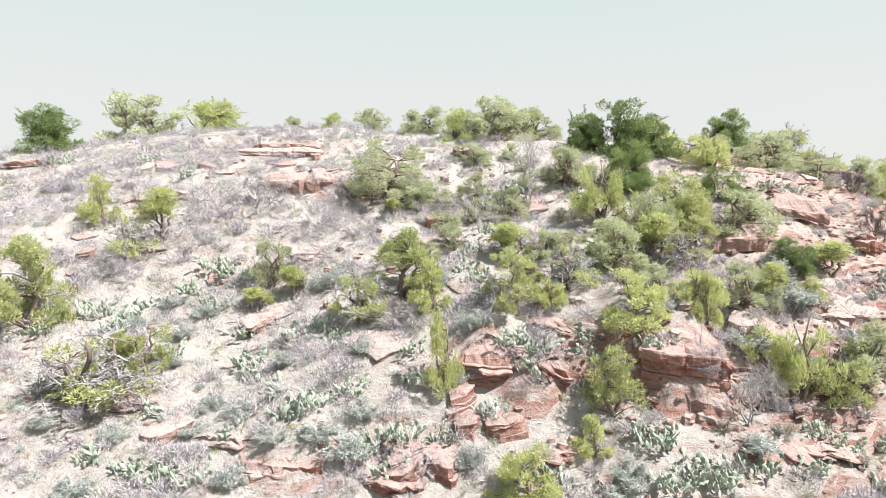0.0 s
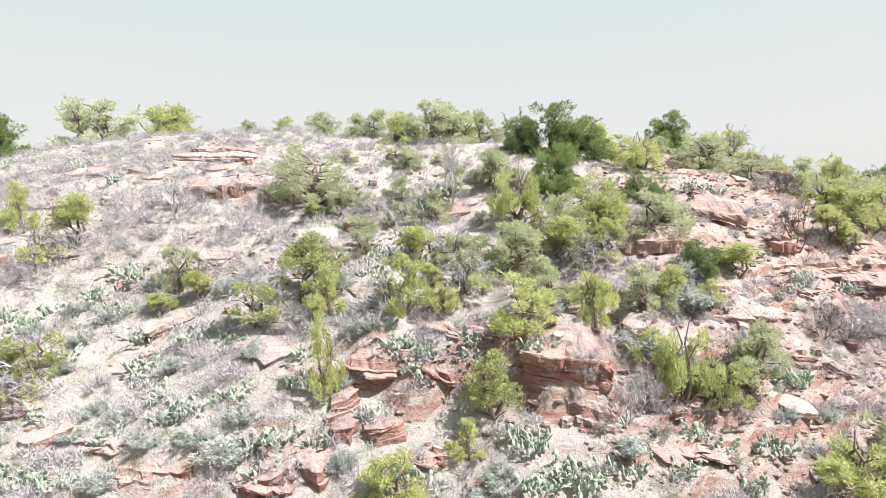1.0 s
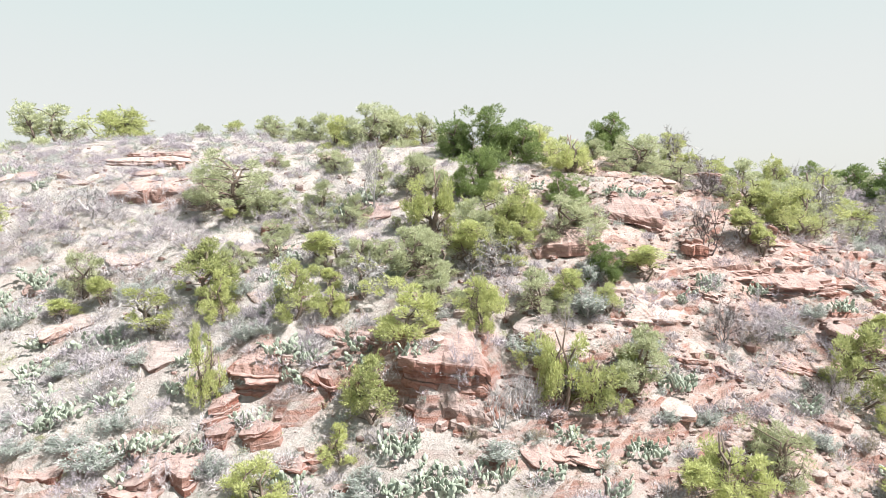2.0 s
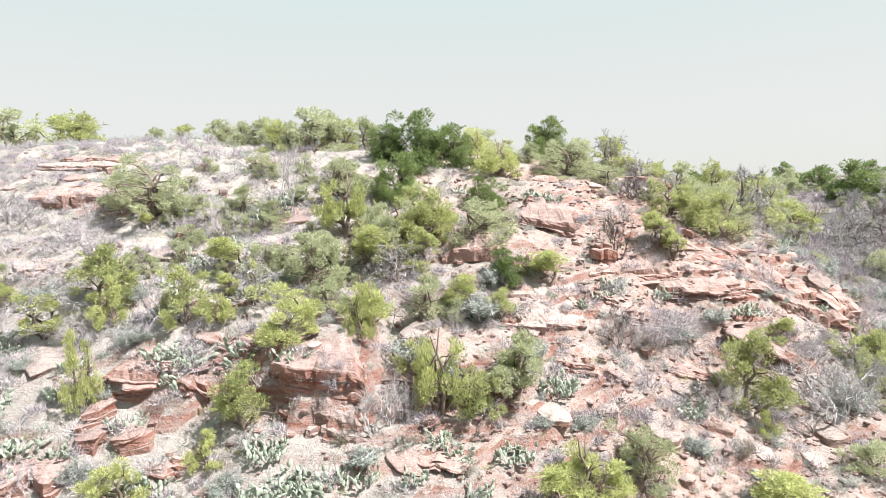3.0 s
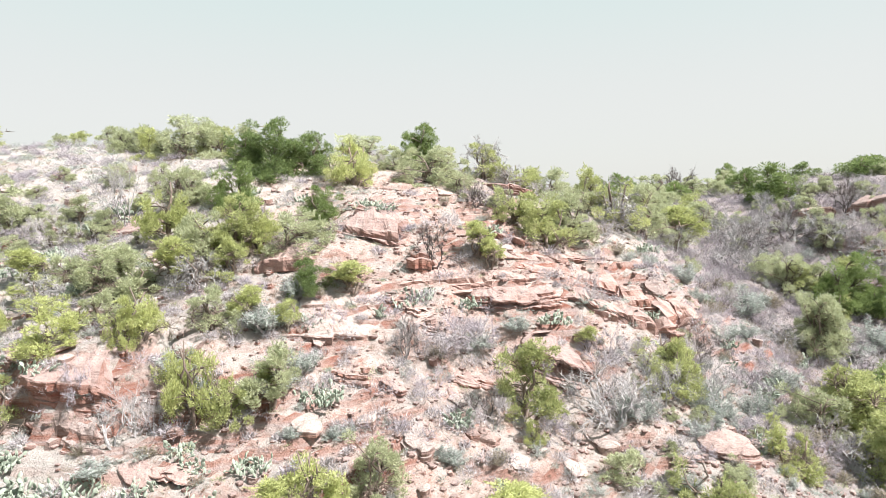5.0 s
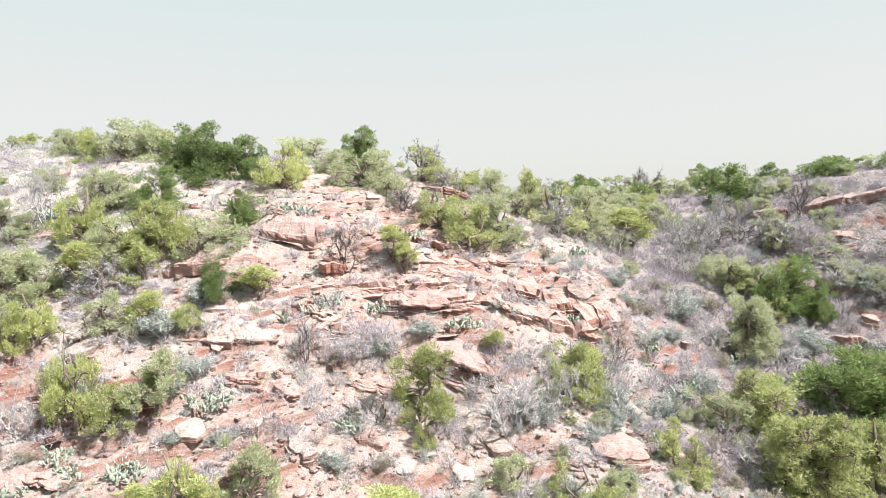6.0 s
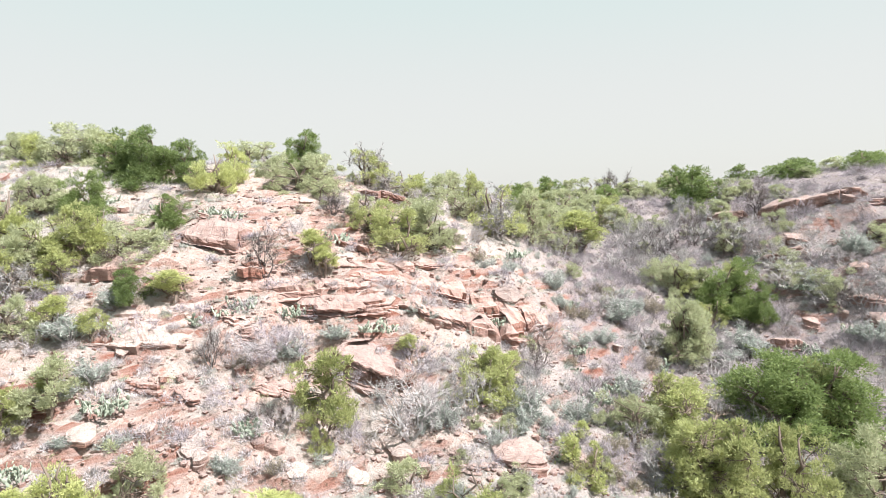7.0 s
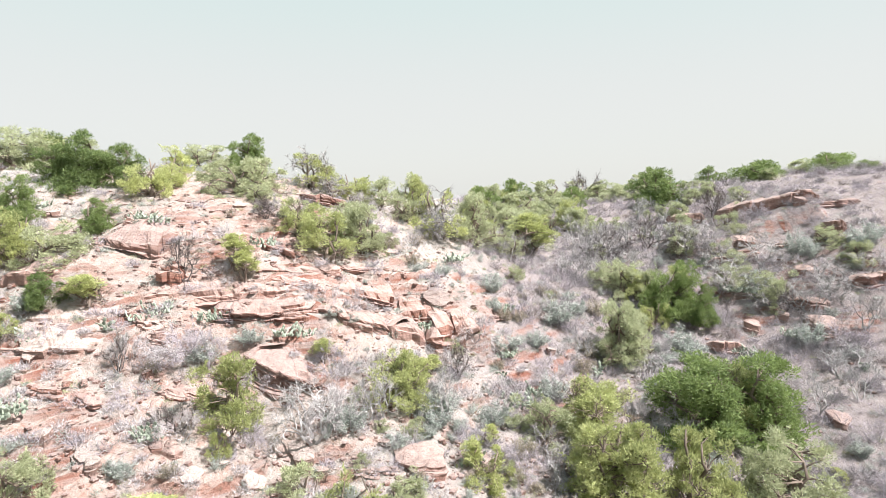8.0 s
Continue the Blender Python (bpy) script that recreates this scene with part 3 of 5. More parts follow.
def ledge(line, thick, depth, material, beds=2, under=0.2, label="bed of red sandstone cropping out along the slope", name="sandstone_ledge"):
    """A shelf of bedded rock that crops out along a line on the slope: broken front faces, joints, grooves between the beds,
    an undercut foot, and a top that runs back into the hillside. thick: at its two ends."""
    global ROCKS
    ROCKS += 1
    r = random.Random(ROCKS * 13 + 5)
    t0, t1 = thick if isinstance(thick, tuple) else (thick, thick)
    pts = [Vector((x, y)) for x, y in line]
    run = [0.0]
    for p, q in zip(pts, pts[1:]):
        run.append(run[-1] + (q - p).length)
    length = run[-1]
    spots, joints = [], []
    d = 0.0
    while d < length:  # joints split the bed into blocks
        w = r.uniform(0.35, 1.3) * (1 if depth < 1.8 else 1.7)
        joints.append(d)
        n = max(2, round(min(w, length - d) / 0.16))
        spots += [d + min(w, length - d) * k / n for k in range(n)]
        d += w
    spots.append(length)

    def along(u):
        u = min(max(u, 0.0), length)
        k = next((i for i in range(len(run) - 2) if u <= run[i + 1]), len(run) - 2)
        return pts[k].lerp(pts[k + 1], (u - run[k]) / (run[k + 1] - run[k]))

    cols = []
    for u in spots:
        p = along(u)
        d = (along(u + 0.3) - along(u - 0.3)).normalized()
        cols.append((u, p, Vector((d.y, -d.x))))
    fx = np.array([p.x + 0.15 * n.x for _, p, n in cols])
    fy = np.array([p.y + 0.15 * n.y for _, p, n in cols])
    foot = heights(fx, fy)
    us = np.array(spots)
    chord = (pts[-1] - pts[0]).normalized()
    ahead = Vector((chord.y, -chord.x))
    front = np.array([n.dot(ahead) > 0.75 for _, _, n in cols])
    front = front if front.sum() > 3 else np.ones(len(us), bool)

    def level(z):
        """The bedding plane through heights along the front: beds lie straight, whatever the soil does."""
        k = np.polyfit(us[front], z[front], 1)
        return np.polyval(k, np.clip(us, us[front].min(), us[front].max())) * 0.85 + 0.15 * z[front].mean()

    base = level(foot)
    back_x = np.array([p.x - depth * n.x for _, p, n in cols])
    back_y = np.array([p.y - depth * n.y for _, p, n in cols])
    rear = level(heights(back_x, back_y)) - 0.15
    # height shares of the beds, thick and thin by turns
    cut = [0.0]
    for _ in range(beds):
        cut.append(cut[-1] + r.uniform(0.3, 1.7))
    cut = [c / cut[-1] for c in cut]
    most = 0.2 * depth
    shift = [[-r.uniform(0.5, 1.0) * most if r.random() < 0.3 and b < beds - 1 else r.uniform(-0.16, 0.1) for _ in joints] for b in range(beds)]
    lift = [r.uniform(-0.1, 0.05) for _ in joints]
    skew = [r.uniform(-0.22, 0.22) for _ in joints]
    set_back = [0.0]
    for _ in range(beds - 1):
        set_back.append(set_back[-1] * 0.5 + r.uniform(-0.14, 0.16))
    off = Vector((r.uniform(0, 60), r.uniform(0, 60), r.uniform(0, 60)))
    worn = 0.07 if beds > 1 and depth < 2.3 else 0.16
    g, rows = Geo(), []
    for i, (u, p, n) in enumerate(cols):
        j = max(q for q in range(len(joints)) if joints[q] <= u + 1e-6)
        edge = min(1.0, (u + 0.1) / 0.6, (length - u + 0.1) / 0.6)
        at_joint = any(abs(u - q) < 1e-6 for q in joints) and 0 < i < len(cols) - 1
        h = (t0 + (t1 - t0) * u / length) * (0.55 + 0.45 * edge) + lift[j] * edge * min(1.0, 2 * t0)
        top = base[i] + h
        gap = under * 0.5 * max(0.0, 0.45 + noise.noise(Vector((u * 0.8, 8.2, 0)) + off))
        row = []

        def put(out, z, rough=0.05):
            q = Vector((p.x + n.x * out, p.y + n.y * out, z))
            s = Vector((q.x, q.y, q.z * 2.5))
            k = noise.noise(s * 1.3 + off) * rough * 2.2 + noise.noise(s * 4.5 - off) * rough * 1.3
            row.append(len(g.v))
            g.v.append(Vector((q.x + n.x * k, q.y + n.y * k, q.z + 0.8 * rough * noise.noise(q * 3.1 + off))))

        back = -0.2 * (1 - edge) + skew[j] * (u - joints[j] - 0.4) - (0.12 if at_joint else 0.0)
        for f in (1.0, 0.8, 0.6, 0.42, 0.28):
            swell = (0.34 if depth > 2.3 else 0.16) * depth * f * (1 - f) * (1 + noise.noise(Vector((u * 0.7, f * 3, 4.4)) + off))
            put(-f * depth, top + (rear[i] - top) * f + swell, 0.07)
        for b in range(beds):
            hi, lo = top - cut[b] * h, top - cut[b + 1] * h
            if b == beds - 1:
                lo += gap
            o = back + shift[b][j] + set_back[b]
            m = min(worn, 0.35 * (hi - lo))
            put(o - worn - 0.05 if b == 0 else o - 0.1, hi)
            put(o - 0.25 * worn, hi - 0.5 * m)
            put(o, hi - 1.3 * m)
            put(o - 0.02, 0.4 * hi + 0.6 * lo, 0.07)
            put(o - 0.03, lo + 0.02)
        put(back - 0.08 - under, min(base[i], foot[i]) + 0.6 * gap, 0.06)
        put(back - 0.1 - under, min(base[i], foot[i]) - 0.4, 0.02)
        rows.append(row)
    for a, b in zip(rows, rows[1:]):
        for k in range(len(a) - 1):
            g.f.append((a[k], a[k + 1], b[k + 1], b[k]))
    g.f += [tuple(rows[0][::-1]), tuple(rows[-1])]
    return tagged(new(name, g.mesh(name, material)), label, "rock ledge", "rocks on the hillside")


# ---- vegetation pools ----
POOL = {
    "deep": [tree_template(s, M_DEEP, True, True, 0.0, False) for s in (1, 2, 3)],
    "green": [tree_template(s, M_GREEN, False, False, 0.06, s == 14) for s in (11, 12, 13, 14)],
    "greenbig": [tree_template(s, M_GREEN, True, False, 0.05, False) for s in (15, 16)],
    "lime": [tree_template(s, M_LIME, False, False, 0.06, s == 24) for s in (21, 22, 23, 24)],
    "olive": [tree_template(s, M_OLIVE, False, False, 0.07, False) for s in (31, 32, 33)],
    "olivebig": [tree_template(s, M_OLIVE, True, False, 0.06, False) for s in (34, 35)],
    "deepfar": [tree_template(s, M_DEEP, False, True, 0.0, False, True) for s in (4, 5)],
    "greenfar": [tree_template(s, M_GREEN, False, False, 0.0, False, True) for s in (17, 18)],
    "limefar": [tree_template(s, M_LIME, False, False, 0.0, False, True) for s in (25, 26)],
    "olivefar": [tree_template(s, M_OLIVE, False, False, 0.0, False, True) for s in (36, 37)],
    "half": [tree_template(s, M_LIME, False, False, 0.6, False) for s in (41, 42, 43)],
    "sage": [shrub_template(s, M_SAGE) for s in (51, 52, 53)],
    "bare": [bare_template(s, M_TWIG if s % 2 else M_BRUSH, 7, 1.1, 11, 0.011) for s in (61, 62, 63, 64)],
    "dark": [bare_template(s, M_DARKTWIG, 4, 0.6, 6, 0.026, 3) for s in (71, 72)],
    "bigbare": [bare_template(s, M_DEAD, 3, 0.55, 4, 0.022, 3) for s in (68, 69)],
    "straw": [shrub_template(s, M_STRAW, 24, 60, "dry_bush") for s in (57, 58)],
    "smallsage": [shrub_template(s, M_SAGE, 15, 46) for s in (54, 55, 56)],
    "smallbare": [bare_template(s, M_TWIG, 8, 1.2, 9, 0.016, 1) for s in (65, 66, 67)],
    "cactus": [cactus_template(81, 30, 0.7), cactus_template(82, 42, 0.9), cactus_template(83, 68, 1.3), cactus_template(84, 84, 1.5), cactus_template(85, 120, 2.0)],
}
LABELS = {
    "deep": ("dense dark green juniper with a rounded crown", "tree"),
    "green": ("mid-green juniper with several stems and ragged clumps", "tree"),
    "lime": ("sunlit yellow-green juniper with open feathery clumps", "tree"),
    "olive": ("grey-olive scrub oak with an uneven open crown", "tree"),
    "half": ("half-dead juniper with bare grey branches among green clumps", "tree"),
    "sage": ("low grey-green leafy shrub on stony ground", "shrub"),
    "straw": ("dry straw-coloured bush on the stony slope", "shrub"),
    "bare": ("leafless grey shrub with fine tangled twigs", "shrub"),
    "dark": ("bare dark-branched small tree without leaves", "tree"),
    "cactus": ("grey-green prickly pear clump of flat oval pads", "cactus"),
}
GROUPS = {"sage": "grey shrubs on the hillside", "straw": "dry bushes on the hillside", "bare": "leafless shrubs on the hillside", "dark": "bare small trees", "cactus": "prickly pears on the hillside"}


def plant(kind, x, y, h, w, name=""):
    key = "big" + kind if "big" + kind in POOL and h > 1.9 else "small" + kind if "small" + kind in POOL and w < 1.15 else kind + "big" if kind + "big" in POOL and w > 3.6 else kind
    if kind + "far" in POOL and y > 58:
        key = kind + "far"
    src = rng.choice(POOL[key])
    sink = 0.03
    if kind in ("deep", "green", "lime", "olive") and h < 0.75 * w:  # broad low trees are round crowns with buried skirts
        sink += min(0.75 * w - h, 0.5 * h)
        h += sink - 0.03
    m = Matrix.Translation((x, y, ground(x, y) - sink)) @ Matrix.Rotation(rng.uniform(0, 6.28), 4, "Z")
    ob = copy_thing(src, m @ Matrix.Diagonal((w, w, h, 1)))
    if name:
        ob.name = name
    return tagged(ob, *LABELS[kind], GROUPS.get(kind, "junipers on the hillside"))


def deep(x, y, h, w):
    plant("deep", x, y, h * 1.12, w * 1.06)


def green(x, y, h, w):
    plant("green", x, y, h * 1.12, w * 1.06)


def lime(x, y, h, w):
    plant("lime", x, y, h * 1.12, w * 1.06)


def olive(x, y, h, w):
    plant("olive", x, y, h * 1.12, w * 1.06, "scrub_oak")


def half(x, y, h, w):
    plant("half", x, y, h * 1.12, w * 1.06)


def sage(x, y, h, w):
    plant("sage", x, y, h, w)


def straw(x, y, h, w):
    plant("straw", x, y, h, w)


def bare(x, y, h, w):
    plant("bare", x, y, h, w)


def dark(x, y, h, w):
    plant("dark", x, y, h, w, "leafless_tree")


def cactus(x, y, h, w):
    sizes = (0.7, 0.9, 1.3, 1.5, 2.0)
    i = min(range(5), key=lambda k: abs(sizes[k] - w) + 0.02 * rng.random())
    k = min(1.25, max(0.8, w / sizes[i]))
    m = Matrix.Translation((x, y, ground(x, y) - 0.02)) @ Matrix.Rotation(rng.uniform(0, 6.28), 4, "Z")
    tagged(copy_thing(POOL["cactus"][i], m @ Matrix.Scale(k, 4)), *LABELS["cactus"], GROUPS["cactus"])



# the great bedded ledge and the broken blocks beside it
BLOCK = "massive block of layered red sandstone with an undercut foot"
ledge([(6.0, 20.5), (6.3, 19.6), (7.0, 19.3), (8.3, 19.1), (9.3, 19.1), (9.75, 19.4)], (1.9, 1.7), 1.8, M_RED, 5, 0.5, BLOCK, "sandstone_block")
ledge([(7.2, 19.0), (8.2, 18.6), (9.4, 18.55), (9.85, 19.0)], 0.5, 0.9, M_ROCK, 1, 0.3, "pale worn sandstone slab at the foot of a ledge", "flat_rock")
ledge([(0.2, 20.7), (0.5, 20.0), (1.6, 19.8), (2.6, 19.9), (2.85, 20.5)], 0.95, 1.3, M_RED, 5, 0.3, BLOCK, "sandstone_block")
ledge([(3.0, 20.4), (3.2, 19.65), (4.2, 19.6), (4.5, 20.3)], (1.0, 0.9), 1.0, M_RED, 3, 0.3, BLOCK, "sandstone_block")
ledge([(2.8, 21.3), (4.2, 20.9), (5.4, 20.6), (6.2, 20.8)], 0.5, 1.0, M_PINK, 2, 0.2)
ledge([(9.9, 20.4), (11.0, 20.3), (12.6, 20.5), (14.2, 20.4)], 0.3, 1.0, M_PINK, 2, 0.2)

# shelves of the flank
SHELF = "low pale sandstone shelf with a broken front edge"
ledge([(-13.4, 36.3), (-11.5, 36.2), (-10.0, 36.1), (-8.2, 36.1), (-6.8, 36.6)], 0.4, 1.8, M_ROCK, 2, 0.2, SHELF)
ledge([(-11.9, 37.6), (-10.4, 37.2), (-8.9, 36.8), (-7.2, 36.8)], 0.5, 1.6, M_RED, 3, 0.55, "thin dark overhanging sandstone beds on the crest")
ledge([(-9.9, 31.7), (-8.2, 31.0), (-6.5, 30.9), (-5.1, 31.6)], 0.75, 3.0, M_PINK, 1, 0.15, "smooth rounded pink sandstone outcrop in the slope", "rock_outcrop")
ledge([(-7.9, 32.5), (-6.3, 32.2), (-5.3, 32.6)], 0.3, 1.2, M_PINK, 2, 0.25, SHELF)
ledge([(-26.2, 35.2), (-24.5, 35.2), (-23.0, 36.2)], 0.45, 1.6, M_PINK, 2, 0.2, SHELF)
ledge([(-6.2, 17.2), (-4.8, 16.9), (-3.8, 17.0)], 0.28, 0.9, M_PINK, 2, 0.15, SHELF)
ledge([(-8.2, 18.1), (-6.6, 17.8), (-5.1, 17.6)], 0.25, 1.0, M_ROCK, 1, 0.15, SHELF)
ledge([(-6.9, 26.4), (-5.7, 26.1), (-4.6, 26.4)], 0.28, 1.1, M_ROCK, 1, 0.1, SHELF)
ledge([(-8.4, 22.9), (-7.4, 22.7), (-6.4, 23.0)], 0.3, 0.9, M_ROCK, 1, 0.15, SHELF)
ledge([(-2.4, 16.9), (-1.4, 16.6), (-0.5, 16.8)], 0.5, 0.9, M_RED, 3, 0.25)
ledge([(-0.9, 27.7), (0.3, 27.5), (1.3, 27.8)], 0.25, 0.9, M_PINK, 2, 0.2, SHELF)
ledge([(3.3, 30.9), (4.2, 30.5), (5.0, 30.9)], 0.4, 1.3, M_PINK, 1, 0.2, "smooth rounded pink sandstone outcrop in the slope", "rock_outcrop")
ledge([(10.8, 18.4), (11.7, 18.0), (12.9, 17.9)], 0.3, 0.8, M_RED, 2, 0.2)
ledge([(2.6, 17.9), (3.6, 17.7), (4.6, 17.9)], 0.3, 0.8, M_RED, 2, 0.2)

# beds of the nose of the spur
OUTCROP = "broad pale pink sandstone outcrop with a shadowed undercut edge"
ledge([(15.0, 30.1), (16.0, 29.3), (17.4, 29.1), (19.0, 29.4), (19.8, 30.4)], (0.7, 0.95), 3.2, M_PINK, 2, 0.6, OUTCROP, "rock_outcrop")
ledge([(11.6, 28.5), (12.2, 27.3), (13.6, 26.8), (15.0, 27.4)], 0.75, 2.6, M_PINK, 1, 0.3, OUTCROP, "rock_outcrop")
ledge([(18.9, 28.7), (19.2, 28.0), (20.3, 27.9), (20.6, 28.7)], 1.05, 1.4, M_RED, 3, 0.8, "dark-sided red sandstone block overhanging a hollow", "sandstone_block")
ledge([(23.1, 31.1), (23.4, 30.6), (25.0, 30.9), (25.5, 31.7)], 0.6, 1.2, M_RED, 2, 0.35)
ledge([(18.9, 26.9), (20.5, 27.1), (22.0, 27.6), (23.2, 27.9), (24.6, 28.2), (26.0, 28.8)], 0.42, 1.4, M_PINK, 2, 0.3)
ledge([(21.5, 27.2), (22.6, 26.8), (24.6, 26.9), (26.0, 27.5), (26.9, 28.4)], (0.6, 0.8), 1.2, M_RED, 3, 0.6)
ledge([(24.0, 28.7), (25.6, 28.9), (27.0, 29.6), (28.4, 30.6), (30.3, 31.3)], 0.4, 1.3, M_RED, 3, 0.3)
ledge([(22.3, 29.1), (24.0, 29.3), (26.0, 30.0), (27.6, 31.0)], 0.32, 1.2, M_PINK, 2, 0.25)
ledge([(26.6, 31.6), (28.0, 31.9), (29.6, 32.9)], 0.3, 1.0, M_RED, 2, 0.2)
ledge([(18.5, 26.3), (19.4, 25.7), (20.5, 25.7)], 0.4, 0.8, M_PINK, 2, 0.2)
ledge([(18.9, 25.3), (20.5, 25.0), (21.2, 25.4)], 0.35, 0.8, M_RED, 2, 0.2)
ledge([(26.6, 28.2), (28.0, 28.0), (29.3, 28.8), (30.3, 29.4)], 0.75, 1.7, M_PINK, 2, 0.4, OUTCROP, "rock_outcrop")
CLIFF = "rounded red and pink sandstone at the broken end of the spur"
ledge([(29.4, 29.9), (30.3, 29.2), (31.3, 29.6), (32.1, 30.2)], (0.8, 1.0), 1.9, M_PINK, 2, 0.4, CLIFF, "sandstone_block")
ledge([(31.7, 30.5), (32.5, 30.2), (33.3, 30.7), (33.8, 31.3)], (1.2, 1.1), 1.8, M_RED, 3, 0.6, CLIFF, "sandstone_block")
ledge([(33.6, 31.3), (34.3, 31.6), (35.0, 32.4)], (1.1, 0.9), 1.5, M_PINK, 2, 0.4, CLIFF, "sandstone_block")
ledge([(30.6, 31.2), (32.2, 31.6), (33.6, 32.6)], 0.35, 1.2, M_RED, 2, 0.25)
ledge([(35.0, 33.6), (36.2, 34.8), (37.3, 36.2)], 0.45, 1.4, M_PINK, 2, 0.25)
ledge([(23.7, 25.9), (24.2, 25.0), (25.8, 24.6), (27.2, 24.9), (27.7, 25.8)], (1.8, 0.9), 1.9, M_PINK, 5, 0.3, "tilted layered sandstone boulder with deep cracks between its beds", "sandstone_block")
ledge([(12.2, 22.9), (14.6, 23.5), (16.2, 23.8), (18.4, 25.0)], 0.32, 1.9, M_ROCK, 1, 0.2, OUTCROP, "rock_outcrop")
ledge([(14.7, 24.7), (16.5, 24.9), (18.4, 25.8)], 0.28, 1.4, M_ROCK, 1, 0.15, OUTCROP, "rock_outcrop")
ledge([(16.2, 22.8), (16.8, 22.1), (17.8, 22.2), (18.0, 22.7)], 0.55, 0.8, M_RED, 2, 0.35, "broken red sandstone block on bare soil", "sandstone_block")
ledge([(18.0, 22.6), (18.4, 22.15), (19.1, 22.2), (19.4, 22.7)], 0.5, 0.8, M_RED, 2, 0.35, "broken red sandstone block on bare soil", "sandstone_block")
ledge([(23.4, 38.8), (24.4, 37.8), (25.8, 37.9), (27.0, 38.9)], 0.75, 1.8, M_RED, 4, 0.4)
ledge([(20.6, 23.6), (21.9, 23.4), (23.0, 23.6)], 0.3, 0.9, M_RED, 2, 0.2)
ledge([(28.9, 21.9), (30.0, 21.5), (31.0, 21.7)], 0.3, 0.8, M_PINK, 2, 0.2)

# outcrops across the draw
ACROSS = "pink sandstone outcrop among grey brush across the draw"
for line, tall, deep_in, stone, n_beds in (
    ([(54.0, 57.8), (55.6, 56.2), (57.4, 56.0)], 1.2, 2.4, M_PINK, 3), ([(57.6, 55.2), (59.0, 52.6), (60.5, 50.9), (62.6, 49.8), (64.2, 49.9)], 1.3, 4.2, M_PINK, 2),
    ([(53.4, 46.4), (55.0, 45.5), (57.5, 46.0)], 0.8, 2.0, M_PINK, 2), ([(55.8, 48.9), (57.0, 48.0), (58.2, 47.5)], 0.6, 1.6, M_PINK, 2),
    ([(61.4, 46.0), (62.2, 45.0), (63.5, 44.9)], 1.2, 1.6, M_PINK, 2), ([(58.6, 46.4), (59.6, 45.3), (60.8, 44.4)], 0.5, 1.4, M_RED, 2),
    ([(56.5, 40.7), (57.3, 39.7), (58.8, 39.3)], 0.8, 1.4, M_PINK, 2), ([(60.5, 40.4), (61.6, 39.6), (63.2, 39.5)], 1.0, 1.6, M_RED, 3),
    ([(50.0, 38.5), (50.8, 37.8), (52.4, 37.7)], 0.85, 1.3, M_PINK, 2), ([(63.6, 49.4), (65.5, 49.0), (67.5, 49.3)], 0.6, 2.0, M_PINK, 2),
):
    ledge(line, tall, deep_in, stone, n_beds, 0.3, ACROSS, "rock_outcrop")

# loose blocks beside the great ledge
rock(0.58, 19.57, 5.30, 1.13, 1.22, 0.27, 2, M_RED, 15, (0, 0), "flat_rock", "flat pale sandstone slab lying on the slope", 24, 0.08)
rock(0.66, 18.80, 4.77, 1.16, 1.31, 0.39, 3, M_RED, 0, (0, 0), "sandstone_block", "layered red sandstone block with undercut beds", 30, 0.05)
rock(2.06, 18.95, 4.43, 1.50, 1.44, 0.38, 2, M_RED, -20, (-8, -14), "flat_rock", "flat pale sandstone slab lying on the slope", 24, 0.08)
rock(-1.15, 18.00, 4.03, 1.17, 1.46, 0.47, 2, M_PINK, 8, (0, 0), "sandstone_block", "layered red sandstone block with undercut beds", 30, 0.05)
rock(-0.01, 17.79, 3.74, 1.34, 1.51, 0.52, 3, M_RED, 0, (0, 0), "sandstone_block", "layered red sandstone block with undercut beds", 30, 0.05)
rock(-1.14, 17.76, 3.65, 1.33, 1.59, 0.27, 2, M_PINK, 0, (0, 0), "flat_rock", "flat pale sandstone slab lying on the slope", 24, 0.08)

# rocks of the flank
rock(-7.07, 23.06, 6.88, 1.39, 1.33, 0.33, 1, M_ROCK, 20, (0, -12), "flat_rock", "flat pale sandstone slab lying on the slope", 24, 0.08)
rock(-2.45, 21.43, 6.59, 2.57, 2.11, 0.26, 2, M_ROCK, 0, (22, 0), "flat_rock", "flat pale sandstone slab lying on the slope", 24, 0.08)
rock(-4.03, 17.58, 3.80, 1.08, 1.08, 0.43, 3, M_RED, 0, (0, 0), "sandstone_block", "layered red sandstone block with undercut beds", 30, 0.05)
rock(-5.33, 17.49, 3.75, 1.16, 1.11, 0.16, 1, M_ROCK, 0, (0, 0), "flat_rock", "flat pale sandstone slab lying on the slope", 24, 0.08)
rock(-8.73, 18.61, 4.45, 1.42, 1.54, 0.19, 1, M_ROCK, 0, (0, 0), "flat_rock", "flat pale sandstone slab lying on the slope", 24, 0.08)
rock(-15.37, 34.62, 13.21, 2.18, 2.35, 0.29, 2, M_PINK, 0, (0, 0), "flat_rock", "flat pale sandstone slab lying on the slope", 24, 0.08)
rock(-13.12, 34.63, 13.36, 1.48, 1.59, 0.29, 1, M_ROCK, 0, (0, 0), "flat_rock", "flat pale sandstone slab lying on the slope", 24, 0.08)
rock(-2.13, 36.16, 14.15, 1.02, 1.02, 0.33, 2, M_RED, 0, (0, 0), "sandstone_block", "layered red sandstone block with undercut beds", 30, 0.05)
rock(-0.47, 29.39, 10.65, 1.00, 0.90, 0.30, 2, M_RED, 0, (0, 0), "boulder", "rough pink sandstone boulder on the slope", 14, 0.15)
